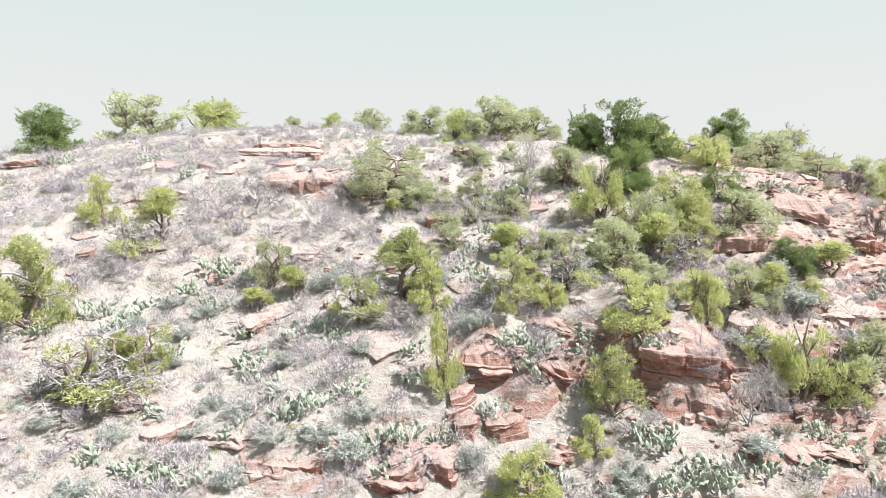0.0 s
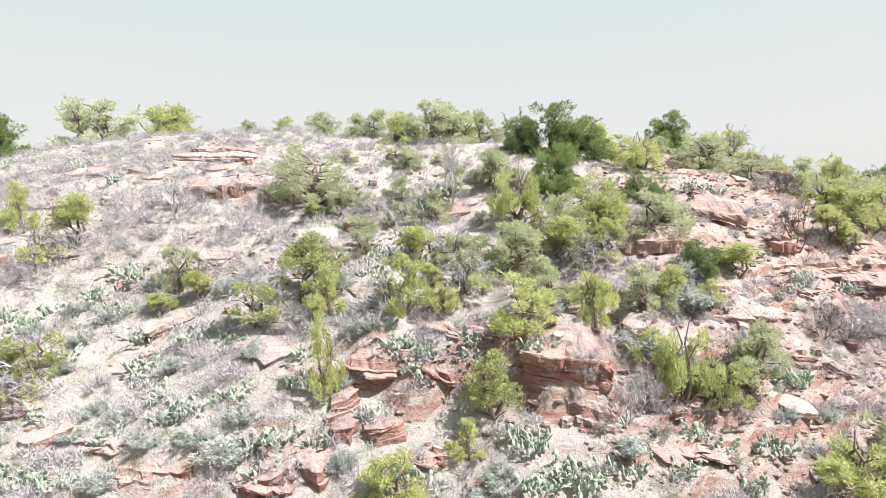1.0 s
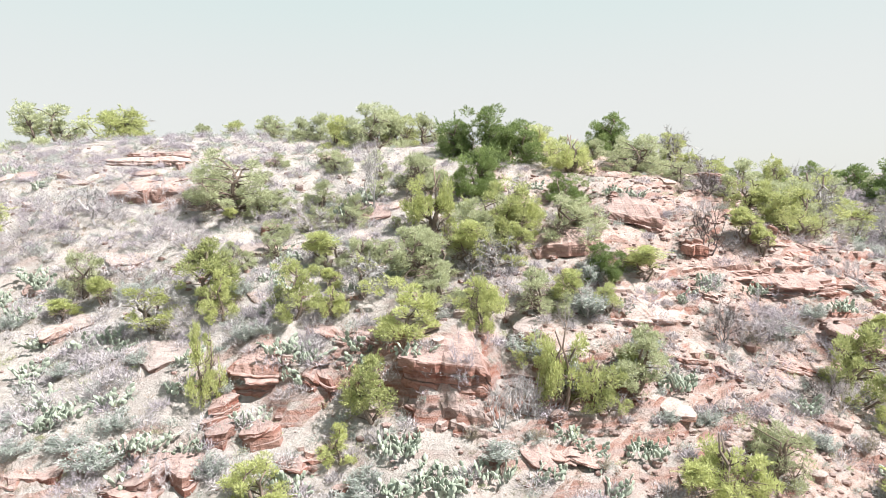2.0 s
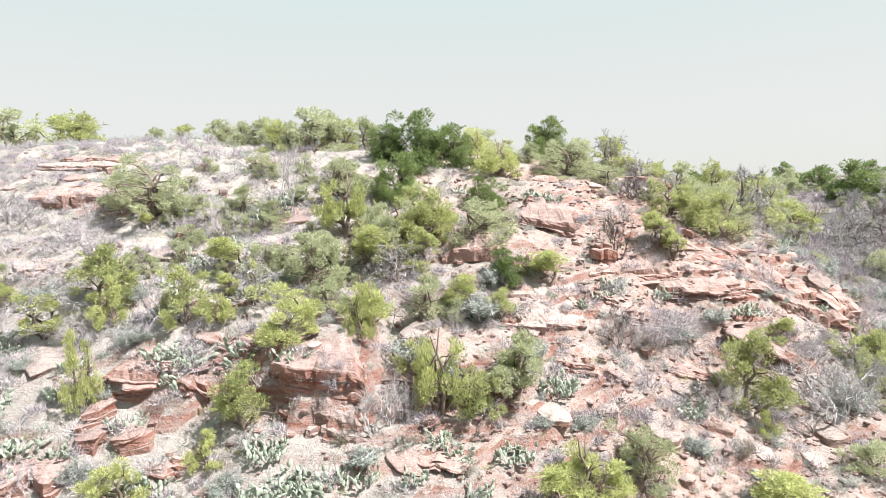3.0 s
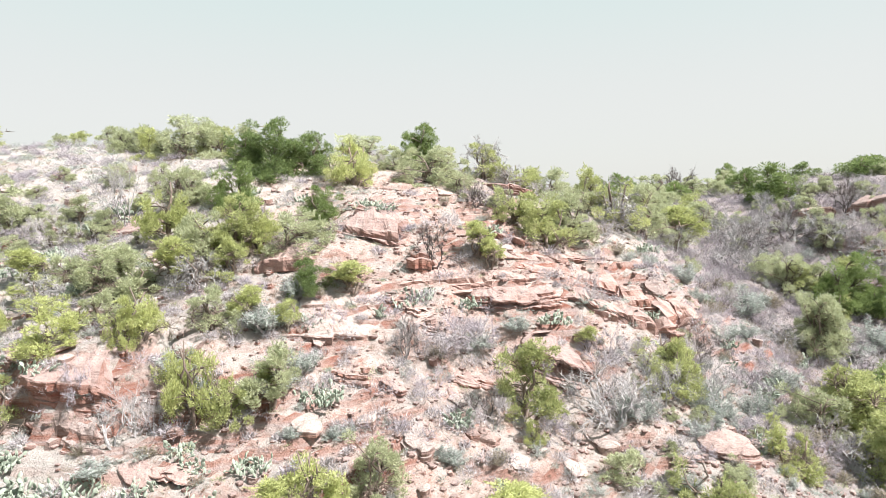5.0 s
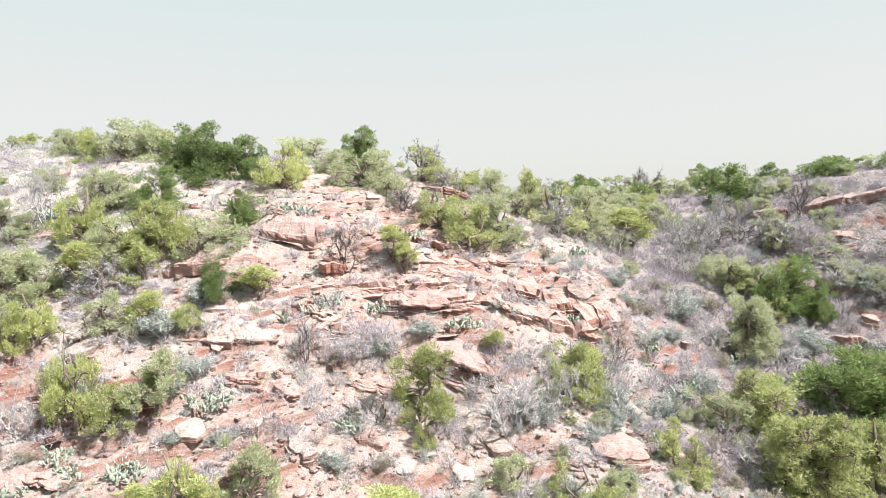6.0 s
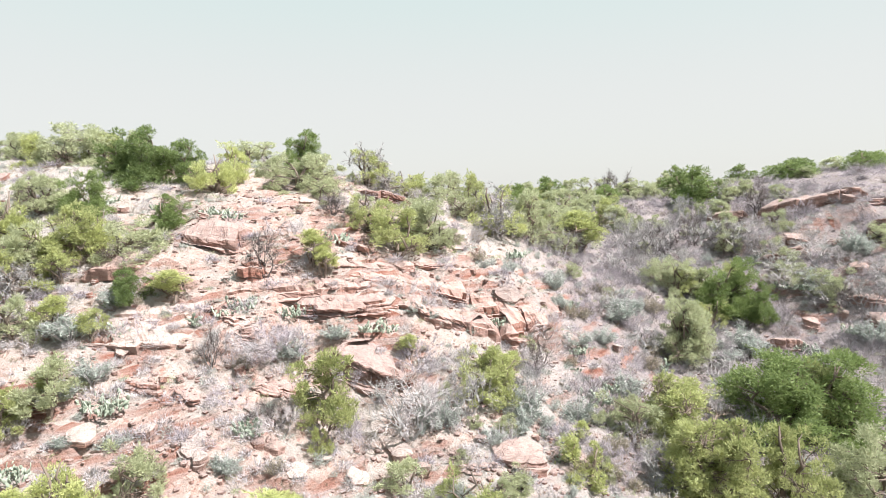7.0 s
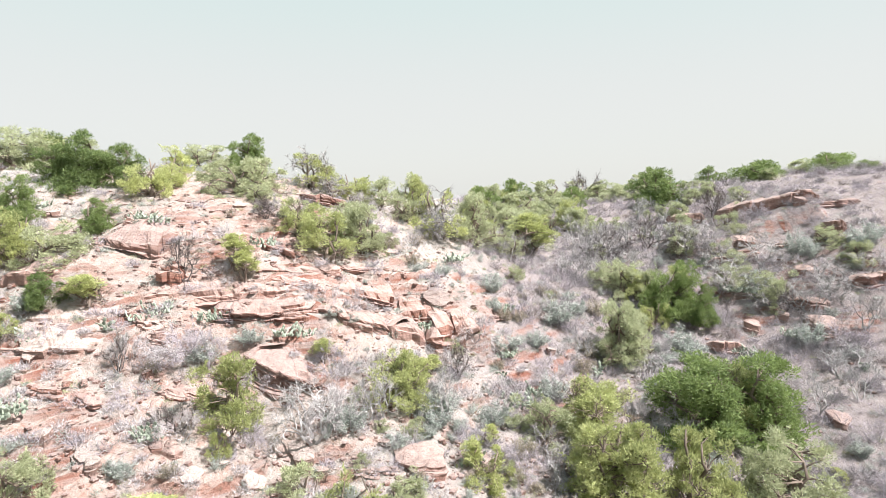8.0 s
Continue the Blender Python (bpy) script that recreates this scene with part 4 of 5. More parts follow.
rock(-0.39, 27.80, 10.05, 2.38, 1.93, 0.24, 1, M_ROCK, 0, (22, 0), "flat_rock", "flat pale sandstone slab lying on the slope", 24, 0.08)
rock(-5.99, 26.79, 9.50, 1.97, 1.23, 0.20, 1, M_ROCK, 0, (22, 0), "flat_rock", "flat pale sandstone slab lying on the slope", 24, 0.08)
rock(-15.36, 26.27, 9.24, 1.09, 0.98, 0.40, 2, M_PINK, 0, (0, 0), "boulder", "rough pink sandstone boulder on the slope", 14, 0.15)
rock(4.23, 31.28, 11.57, 2.45, 2.24, 0.24, 2, M_PINK, 0, (22, 8), "flat_rock", "flat pale sandstone slab lying on the slope", 24, 0.08)
rock(3.84, 28.66, 10.31, 1.60, 1.73, 0.18, 2, M_ROCK, 0, (22, 0), "flat_rock", "flat pale sandstone slab lying on the slope", 24, 0.08)
rock(-15.23, 30.57, 11.79, 2.14, 1.25, 0.21, 1, M_ROCK, 0, (22, 0), "flat_rock", "flat pale sandstone slab lying on the slope", 24, 0.08)
rock(1.33, 36.96, 14.36, 2.01, 2.01, 0.25, 2, M_RED, 0, (0, 0), "sandstone_block", "layered red sandstone block with undercut beds", 30, 0.05)
rock(-15.43, 30.65, 11.82, 1.23, 1.39, 0.18, 1, M_ROCK, 0, (22, 0), "flat_rock", "flat pale sandstone slab lying on the slope", 24, 0.08)
rock(-6.06, 26.81, 9.52, 1.63, 1.12, 0.18, 1, M_ROCK, 0, (22, 0), "flat_rock", "flat pale sandstone slab lying on the slope", 24, 0.08)

# rocks of the nose
rock(26.84, 31.23, 9.78, 1.12, 1.01, 0.51, 2, M_PINK, 0, (0, 0), "boulder", "rough pink sandstone boulder on the slope", 14, 0.15)
rock(21.17, 23.09, 4.76, 0.83, 0.75, 0.33, 1, M_RED, 30, (0, 0), "boulder", "rough pink sandstone boulder on the slope", 14, 0.15)
rock(20.14, 21.04, 4.03, 0.64, 0.52, 0.29, 1, M_PINK, 0, (0, 0), "boulder", "rough pink sandstone boulder on the slope", 14, 0.15)
rock(20.03, 20.36, 3.69, 0.89, 0.71, 0.37, 1, M_ROCK, 0, (0, 0), "boulder", "rough pink sandstone boulder on the slope", 14, 0.15)
rock(21.82, 21.50, 3.77, 0.70, 0.56, 0.25, 1, M_RED, 0, (0, 0), "boulder", "rough pink sandstone boulder on the slope", 14, 0.15)
rock(22.32, 21.72, 3.75, 0.64, 0.51, 0.29, 1, M_RED, 0, (0, 0), "boulder", "rough pink sandstone boulder on the slope", 14, 0.15)
rock(23.59, 21.80, 3.49, 0.47, 0.38, 0.21, 1, M_ROCK, 0, (0, 0), "boulder", "rough pink sandstone boulder on the slope", 14, 0.15)
rock(25.58, 21.21, 2.91, 0.96, 1.40, 0.18, 1, M_ROCK, 25, (30, 10), "flat_rock", "flat pale sandstone slab lying on the slope", 24, 0.08)
rock(27.31, 22.52, 3.13, 0.95, 0.76, 0.43, 1, M_ROCK, 20, (0, 0), "boulder", "rough pink sandstone boulder on the slope", 14, 0.15)
rock(15.84, 20.34, 4.65, 1.35, 1.29, 0.17, 1, M_ROCK, 0, (0, 0), "flat_rock", "flat pale sandstone slab lying on the slope", 24, 0.08)
rock(17.95, 20.86, 4.54, 0.90, 0.72, 0.38, 1, M_ROCK, 0, (0, 0), "boulder", "rough pink sandstone boulder on the slope", 14, 0.15)
rock(31.23, 25.62, 3.86, 1.74, 2.08, 0.18, 1, M_ROCK, -25, (22, 22), "flat_rock", "flat pale sandstone slab lying on the slope", 24, 0.08)
rock(31.94, 22.43, 2.28, 2.37, 1.75, 0.5, 2, M_PINK, 0, (0, 0), "boulder", "rough pink sandstone boulder on the slope", 14, 0.15)
rock(35.97, 32.75, 4.81, 1.70, 2.09, 0.18, 2, M_PINK, 0, (22, 10), "flat_rock", "flat pale sandstone slab lying on the slope", 24, 0.08)
rock(22.42, 21.46, 3.55, 0.83, 0.74, 0.37, 1, M_PINK, 0, (0, 0), "boulder", "rough pink sandstone boulder on the slope", 14, 0.15)
rock(19.73, 20.83, 4.14, 1.07, 1.20, 0.18, 1, M_ROCK, 30, (22, 10), "flat_rock", "flat pale sandstone slab lying on the slope", 24, 0.08)
rock(11.09, 22.40, 8.09, 1.25, 1.51, 0.27, 1, M_ROCK, 0, (0, 0), "flat_rock", "flat pale sandstone slab lying on the slope", 24, 0.08)

# outcrops across the draw
rock(62.56, 49.77, 12.07, 1.25, 1.13, 0.31, 2, M_PINK, 0, (0, 0), "boulder", "rough pink sandstone boulder on the slope", 14, 0.15)
rock(58.99, 43.07, 7.28, 1.42, 1.42, 0.40, 2, M_PINK, 0, (0, 0), "boulder", "rough pink sandstone boulder on the slope", 14, 0.15)
rock(53.77, 39.93, 3.92, 1.18, 1.06, 0.53, 1, M_PINK, 0, (0, 0), "boulder", "rough pink sandstone boulder on the slope", 14, 0.15)
rock(55.81, 40.07, 4.47, 1.14, 1.14, 0.51, 2, M_PINK, 0, (0, 0), "boulder", "rough pink sandstone boulder on the slope", 14, 0.15)
rock(54.41, 31.39, 0.37, 1.21, 1.46, 0.30, 1, M_PINK, 0, (0, 0), "flat_rock", "flat pale sandstone slab lying on the slope", 24, 0.08)
rock(53.73, 39.89, 3.85, 1.22, 1.22, 0.55, 1, M_PINK, 0, (0, 0), "boulder", "rough pink sandstone boulder on the slope", 14, 0.15)
rock(57.47, 38.10, 3.71, 2.16, 2.16, 0.80, 2, M_PINK, 0, (0, 0), "boulder", "rough pink sandstone boulder on the slope", 14, 0.15)

# trees along the crest
deep(-27.20, 43.00, 2.95, 5.33)
olive(-25.65, 52.00, 4.30, 7.40)
green(-19.95, 52.00, 3.70, 8.60)
olive(-13.54, 54.00, 1.93, 2.97)
green(-8.79, 50.00, 1.70, 2.97)
olive(-5.90, 50.00, 2.12, 4.12)
olive(-1.77, 44.00, 1.70, 2.82)
lime(0.81, 42.00, 1.79, 3.65)
olive(3.69, 42.00, 2.75, 5.77)
olive(6.88, 44.00, 2.40, 3.22)
deep(10.00, 37.50, 2.75, 5.60)
deep(8.60, 37.60, 2.00, 2.80)
deep(12.60, 37.40, 2.30, 4.20)
deep(19.22, 42.00, 2.97, 3.39)
olive(19.61, 38.00, 1.94, 3.84)
olive(14.87, 46.00, 1.87, 5.33)
lime(15.47, 38.00, 1.44, 2.83)
olive(20.77, 39.00, 1.86, 3.99)
half(23.79, 42.00, 2.41, 3.32)
olive(17.59, 40.00, 1.21, 2.23)
green(24.62, 44.00, 2.15, 3.71)
lime(14.51, 42.00, 1.75, 3.15)
olive(-1.10, 44.00, 1.93, 3.29)
olive(2.10, 42.00, 1.92, 3.54)
green(4.77, 43.00, 2.46, 4.43)
olive(21.76, 36.00, 1.15, 2.32)

# trees on the flank
olive(-2.89, 30.57, 2.92, 4.17)
lime(-16.08, 28.73, 2.16, 1.98)
half(-13.66, 26.07, 1.95, 2.64)
lime(-12.73, 27.43, 2.24, 2.02)
green(-15.24, 21.99, 3.23, 3.36)
half(-11.47, 19.46, 2.14, 3.80)
green(-10.32, 20.64, 1.64, 2.13)
green(-1.74, 23.87, 2.54, 2.87)
lime(-0.40, 22.43, 1.79, 1.77)
half(-3.01, 22.53, 1.69, 2.72)
lime(-0.02, 19.72, 2.65, 1.39)
lime(2.88, 25.76, 1.56, 2.02)
green(2.47, 21.99, 2.08, 2.34)
lime(3.91, 21.94, 1.17, 1.33)
olive(-7.10, 25.21, 1.88, 1.87)
lime(-5.95, 24.42, 1.21, 1.36)
lime(-7.30, 23.82, 0.89, 1.33)
olive(0.40, 27.18, 1.02, 1.76)
lime(2.33, 16.82, 1.74, 2.40)
green(5.55, 19.28, 2.24, 2.27)
olive(6.86, 24.80, 2.28, 3.42)
olive(6.85, 33.18, 1.93, 2.73)
lime(9.21, 21.02, 1.81, 1.30)
lime(12.07, 20.03, 2.70, 2.12)
green(13.32, 19.96, 1.82, 2.11)
olive(14.58, 20.66, 2.07, 2.37)
green(14.60, 20.93, 1.37, 1.21)
lime(4.64, 18.12, 1.09, 1.41)
lime(16.66, 17.69, 1.81, 2.58)
olive(18.49, 18.54, 1.98, 2.16)
lime(23.33, 18.49, 1.41, 2.70)
lime(15.51, 17.04, 1.27, 1.51)
green(24.21, 22.90, 3.14, 3.28)
lime(30.62, 27.13, 1.20, 2.57)
green(30.26, 25.62, 2.00, 2.68)
deep(9.72, 32.14, 2.47, 2.84)
olive(6.80, 32.88, 2.08, 3.05)
lime(7.38, 28.97, 2.62, 2.71)
olive(9.51, 27.37, 2.55, 2.44)
green(10.92, 29.03, 2.67, 2.85)
lime(11.69, 28.67, 1.36, 1.88)
olive(7.57, 25.49, 2.10, 3.00)
half(10.23, 25.60, 1.64, 2.42)
green(11.37, 26.96, 1.65, 1.91)
lime(9.02, 26.03, 1.96, 1.97)
lime(9.36, 22.00, 1.59, 2.19)
olive(11.77, 23.25, 1.66, 2.53)
lime(12.77, 23.78, 1.50, 1.58)
deep(14.35, 31.78, 1.58, 2.81)
olive(13.90, 28.39, 1.82, 3.18)
lime(15.34, 35.50, 1.84, 2.96)
deep(15.04, 26.04, 1.48, 2.33)
lime(16.77, 26.34, 1.24, 2.11)
green(14.51, 23.76, 1.21, 1.47)
lime(6.85, 20.96, 1.53, 2.98)
olive(8.00, 22.08, 1.29, 1.89)
lime(11.35, 21.07, 1.01, 1.81)
green(9.93, 28.40, 2.18, 2.87)
lime(11.74, 29.33, 1.73, 2.42)
half(4.80, 23.02, 1.66, 2.34)

# trees at the head of the draw
green(24.83, 33.49, 2.10, 2.68)
green(26.56, 32.21, 2.78, 3.34)
olive(28.32, 34.61, 2.77, 2.61)
green(31.02, 42.50, 3.14, 2.59)
half(32.53, 40.68, 3.06, 4.19)
green(35.71, 46.40, 2.97, 3.05)
olive(39.82, 49.87, 3.15, 4.20)
green(45.28, 59.85, 2.97, 3.35)
olive(40.89, 60.85, 3.27, 4.53)
lime(22.57, 29.20, 1.64, 1.67)
lime(23.16, 28.73, 1.45, 1.37)
olive(29.69, 62.00, 2.58, 4.06)
deep(41.25, 70.00, 3.08, 4.05)
olive(45.18, 70.00, 3.11, 5.23)
deep(36.89, 60.00, 3.00, 3.93)
olive(53.63, 78.00, 2.12, 6.56)
deep(57.86, 75.00, 2.84, 6.65)
deep(57.28, 66.00, 3.79, 6.47)
deep(68.06, 80.00, 2.29, 5.21)
deep(65.05, 95.00, 3.16, 3.97)
deep(71.00, 72.00, 2.25, 5.36)
olive(68.63, 66.00, 1.48, 3.69)
deep(77.57, 70.00, 2.03, 5.21)
olive(77.66, 76.00, 1.77, 4.24)
deep(48.59, 72.00, 2.32, 4.04)
olive(38.56, 57.51, 2.34, 3.22)
deep(79.64, 72.00, 1.98, 6.71)
deep(68.87, 68.00, 2.19, 6.99)
deep(79.23, 66.00, 0.87, 3.08)
olive(24.14, 34.96, 1.38, 1.95)
olive(27.49, 35.05, 2.18, 4.54)
olive(38.79, 55.58, 2.22, 4.12)

# trees in the draw
green(46.82, 43.50, 2.30, 2.88)
deep(48.85, 41.44, 3.89, 4.51)
deep(50.70, 40.56, 2.61, 2.89)
olive(45.23, 45.64, 1.78, 3.44)
olive(43.64, 36.16, 3.62, 3.46)
green(47.24, 40.27, 1.95, 2.30)
green(40.07, 27.08, 3.47, 4.71)
green(39.20, 23.16, 3.40, 4.08)
deep(46.07, 29.98, 4.49, 6.60)
green(48.87, 30.59, 3.95, 3.85)
green(43.61, 23.92, 3.57, 3.76)
olive(37.31, 25.83, 2.14, 2.77)
green(30.80, 25.97, 2.49, 2.52)
lime(31.66, 27.26, 1.44, 1.84)
lime(34.51, 22.56, 1.60, 2.66)
olive(27.60, 21.00, 1.36, 2.49)
green(29.67, 19.59, 1.56, 2.91)
lime(23.56, 18.89, 1.26, 1.89)
green(40.28, 26.36, 3.36, 5.13)
green(40.15, 23.27, 3.39, 4.58)
deep(48.87, 30.87, 4.36, 6.82)
olive(43.95, 36.43, 3.50, 3.32)
olive(47.90, 25.14, 4.00, 4.45)

# grey-leaved shrubs
sage(-11.43, 22.46, 0.85, 1.26)
sage(-8.08, 25.33, 0.91, 1.64)
sage(-5.13, 24.60, 1.03, 1.37)
sage(11.00, 21.33, 1.39, 2.18)
sage(-14.65, 22.98, 0.74, 1.50)
sage(13.66, 23.56, 1.62, 2.67)
sage(14.60, 21.05, 0.94, 2.21)
sage(27.46, 28.37, 0.55, 1.34)
sage(20.87, 20.31, 0.79, 1.18)
sage(5.50, 17.39, 0.84, 1.53)
sage(9.60, 18.15, 0.65, 1.94)
sage(8.57, 19.32, 0.54, 1.12)
sage(12.43, 20.31, 1.42, 1.56)
sage(16.91, 20.20, 0.65, 1.37)
sage(15.52, 19.77, 0.56, 1.15)
sage(0.81, 21.25, 0.91, 1.22)
sage(10.73, 18.70, 0.61, 1.09)
sage(28.20, 28.57, 0.53, 1.37)
sage(21.15, 20.29, 0.78, 1.41)
sage(13.58, 23.84, 1.07, 2.97)
sage(38.24, 34.27, 1.17, 1.97)
sage(36.22, 32.99, 1.34, 2.84)
sage(28.86, 23.76, 1.47, 2.09)
sage(31.78, 25.80, 1.62, 2.26)
sage(35.03, 26.59, 1.45, 2.07)
sage(38.55, 30.59, 1.63, 2.36)
sage(46.10, 36.89, 1.56, 3.17)
sage(40.20, 38.39, 2.32, 4.00)
sage(59.21, 44.20, 2.36, 2.49)
sage(59.73, 44.10, 1.52, 2.50)
sage(63.64, 43.26, 2.22, 3.26)
sage(28.41, 23.96, 1.26, 1.89)
sage(32.64, 26.56, 1.74, 2.59)
sage(48.46, 37.64, 1.58, 3.25)
sage(30.81, 23.22, 0.80, 1.61)
sage(-6.14, 16.74, 0.83, 1.28)
sage(-10.40, 16.44, 0.68, 1.72)
sage(5.29, 17.02, 0.59, 1.78)
sage(-2.74, 17.70, 1.09, 2.34)
sage(0.77, 17.67, 0.98, 1.35)

# leafless shrubs and trees
bare(-8.79, 29.21, 2.57, 3.20)
bare(-10.92, 29.49, 1.99, 2.43)
bare(-3.92, 27.74, 1.32, 2.80)
bare(-10.11, 28.64, 1.15, 2.11)
bare(-5.59, 28.39, 1.28, 2.09)
bare(-11.41, 28.58, 1.70, 1.84)
bare(-6.95, 31.12, 1.28, 2.28)
bare(10.36, 19.41, 2.09, 1.65)
bare(3.04, 20.83, 1.05, 1.17)
bare(1.95, 21.81, 1.48, 1.83)
bare(-1.77, 22.66, 1.08, 2.32)
bare(-2.94, 16.78, 1.10, 1.76)
bare(1.51, 29.40, 1.74, 2.70)
bare(-0.65, 29.70, 1.49, 2.45)
bare(-21.29, 32.18, 1.04, 2.65)
bare(-12.87, 25.11, 1.23, 2.09)
bare(-5.09, 30.17, 0.98, 1.94)
bare(4.43, 31.07, 3.80, 3.46)
bare(19.23, 24.00, 2.23, 1.38)
bare(9.79, 18.92, 2.24, 1.65)
bare(8.57, 19.34, 1.63, 1.31)
bare(10.77, 19.81, 1.47, 1.14)
bare(27.38, 23.14, 3.04, 3.75)
bare(30.16, 24.68, 2.16, 2.83)
bare(27.18, 29.06, 1.06, 1.64)
bare(45.47, 50.54, 3.11, 5.15)
bare(49.28, 53.59, 2.81, 5.45)
bare(44.85, 53.52, 3.34, 4.47)
bare(22.62, 21.96, 1.54, 1.90)
bare(20.84, 30.85, 1.28, 2.30)
bare(22.64, 34.85, 1.20, 2.26)
bare(25.34, 28.91, 0.54, 1.63)
bare(46.63, 50.57, 2.70, 4.26)
bare(51.68, 52.38, 3.27, 4.89)
bare(53.06, 49.31, 2.39, 4.16)
bare(47.41, 55.34, 2.46, 4.14)
bare(52.16, 59.42, 3.17, 4.97)
bare(58.85, 57.40, 2.07, 3.21)
bare(56.82, 44.46, 2.32, 3.76)
bare(27.72, 24.16, 2.14, 2.59)
bare(29.61, 24.19, 1.98, 2.12)
bare(32.41, 26.47, 1.97, 2.56)
bare(24.87, 24.77, 1.48, 1.93)
bare(37.50, 24.41, 1.76, 2.63)
bare(45.27, 34.60, 2.44, 3.65)
bare(53.51, 43.08, 2.45, 4.46)
bare(55.26, 41.31, 2.07, 3.52)
bare(33.84, 24.11, 1.53, 2.12)
bare(28.27, 29.95, 1.38, 1.43)
bare(59.08, 64.45, 2.34, 3.59)
bare(60.15, 56.65, 2.04, 3.70)
bare(47.49, 54.78, 2.42, 4.62)
bare(52.45, 52.94, 1.82, 4.96)
bare(56.16, 41.38, 2.44, 3.92)
bare(57.31, 39.38, 2.29, 4.12)
bare(56.32, 34.30, 2.37, 3.96)
bare(53.81, 32.25, 2.28, 3.44)
bare(56.13, 32.44, 2.31, 3.14)
bare(48.31, 35.50, 1.86, 3.08)
bare(33.22, 29.33, 1.57, 2.27)
bare(39.14, 32.22, 1.68, 2.80)
bare(44.15, 28.81, 2.16, 2.26)
bare(59.65, 37.23, 2.26, 3.20)
bare(41.37, 36.62, 1.92, 3.16)
bare(21.42, 25.11, 1.46, 3.32)
bare(20.74, 24.68, 1.04, 2.34)
dark(19.22, 24.07, 1.84, 1.64)
dark(20.41, 28.27, 2.62, 2.42)
dark(10.07, 25.85, 1.61, 1.46)
dark(33.53, 29.26, 1.84, 2.26)
bare(22.40, 25.43, 1.39, 2.70)
dark(22.78, 34.06, 1.53, 1.93)
dark(22.73, 33.98, 1.20, 1.92)
dark(51.09, 78.91, 3.96, 5.09)
dark(22.32, 22.29, 1.30, 2.61)

# prickly pears
cactus(-5.07, 22.34, 0.98, 2.29)
cactus(-3.99, 22.01, 0.82, 1.44)
cactus(-4.32, 19.25, 1.10, 1.99)
cactus(-12.03, 23.45, 0.86, 2.82)
cactus(-13.25, 23.18, 0.73, 1.73)
cactus(-9.45, 25.97, 1.01, 2.16)
cactus(-10.28, 24.95, 0.79, 1.62)
cactus(-8.53, 17.12, 0.82, 1.63)
cactus(-10.48, 17.49, 0.49, 1.00)
cactus(-1.46, 18.44, 1.02, 1.91)
cactus(-1.58, 17.61, 0.94, 1.34)
cactus(-0.83, 20.07, 0.52, 1.51)
cactus(1.57, 19.30, 0.66, 1.46)
cactus(3.21, 20.62, 0.67, 1.35)
cactus(2.24, 20.61, 0.49, 1.35)
cactus(6.89, 20.19, 0.36, 1.88)
cactus(5.04, 25.22, 1.33, 1.87)
cactus(1.13, 26.67, 1.39, 1.48)
cactus(3.46, 32.65, 1.01, 2.68)
cactus(-17.02, 35.54, 0.58, 1.62)
cactus(-22.64, 36.21, 0.60, 1.65)
cactus(-9.07, 24.12, 0.77, 1.57)
cactus(-6.90, 21.39, 0.89, 1.40)
cactus(-0.07, 18.37, 0.92, 1.22)
cactus(6.53, 18.31, 1.05, 1.56)
cactus(7.62, 17.22, 1.03, 2.29)
cactus(6.64, 17.16, 0.93, 1.80)
cactus(3.43, 17.47, 0.87, 1.17)
cactus(-2.30, 18.08, 0.84, 1.20)
cactus(-5.63, 19.59, 0.67, 0.93)
cactus(2.43, 30.92, 1.56, 2.59)
cactus(2.49, 28.45, 0.70, 1.87)
cactus(5.64, 25.29, 1.32, 2.14)
cactus(0.45, 27.61, 0.96, 1.30)
cactus(19.09, 26.48, 0.86, 1.50)
cactus(21.88, 27.10, 1.35, 1.54)
cactus(16.03, 21.33, 0.87, 1.64)
cactus(2.79, 17.62, 1.08, 1.21)
cactus(6.53, 18.29, 1.44, 1.60)
cactus(8.02, 17.59, 0.75, 2.23)
cactus(9.49, 17.80, 0.86, 1.56)
cactus(11.03, 17.96, 0.69, 1.58)
cactus(12.97, 17.57, 0.68, 1.55)
cactus(14.18, 18.93, 0.60, 1.29)
cactus(2.98, 20.54, 0.86, 1.38)
cactus(5.04, 20.42, 0.71, 1.17)
cactus(26.27, 27.13, 0.56, 1.29)
cactus(15.37, 24.46, 0.73, 1.39)
cactus(1.65, 23.67, 0.84, 1.35)
cactus(16.62, 31.81, 0.54, 1.77)
cactus(21.38, 22.00, 0.74, 1.27)
cactus(11.98, 18.92, 0.81, 1.10)
cactus(19.67, 26.75, 0.62, 1.54)
cactus(22.13, 27.21, 0.88, 1.31)
cactus(36.55, 28.96, 1.28, 2.24)
cactus(36.09, 32.39, 0.77, 1.87)
cactus(16.36, 21.34, 0.89, 1.67)
cactus(25.53, 26.76, 0.44, 1.29)
cactus(17.69, 31.57, 0.65, 1.78)
cactus(53.77, 47.93, 1.26, 3.15)
cactus(53.87, 42.77, 1.20, 2.43)
cactus(21.41, 21.87, 0.75, 1.29)
cactus(14.49, 18.78, 0.78, 1.49)
cactus(23.33, 31.32, 0.83, 1.48)
cactus(33.27, 37.93, 0.98, 2.15)
cactus(52.43, 37.86, 1.66, 2.17)
cactus(12.73, 18.59, 0.81, 1.11)
cactus(31.60, 31.35, 0.80, 1.50)
cactus(24.72, 23.44, 0.82, 1.15)
cactus(52.62, 37.18, 1.28, 2.15)
cactus(55.72, 38.29, 1.30, 2.20)
cactus(36.94, 29.62, 1.30, 2.30)
cactus(33.79, 23.40, 1.06, 1.62)
cactus(53.68, 47.37, 1.29, 2.24)
cactus(54.77, 42.34, 1.43, 2.42)
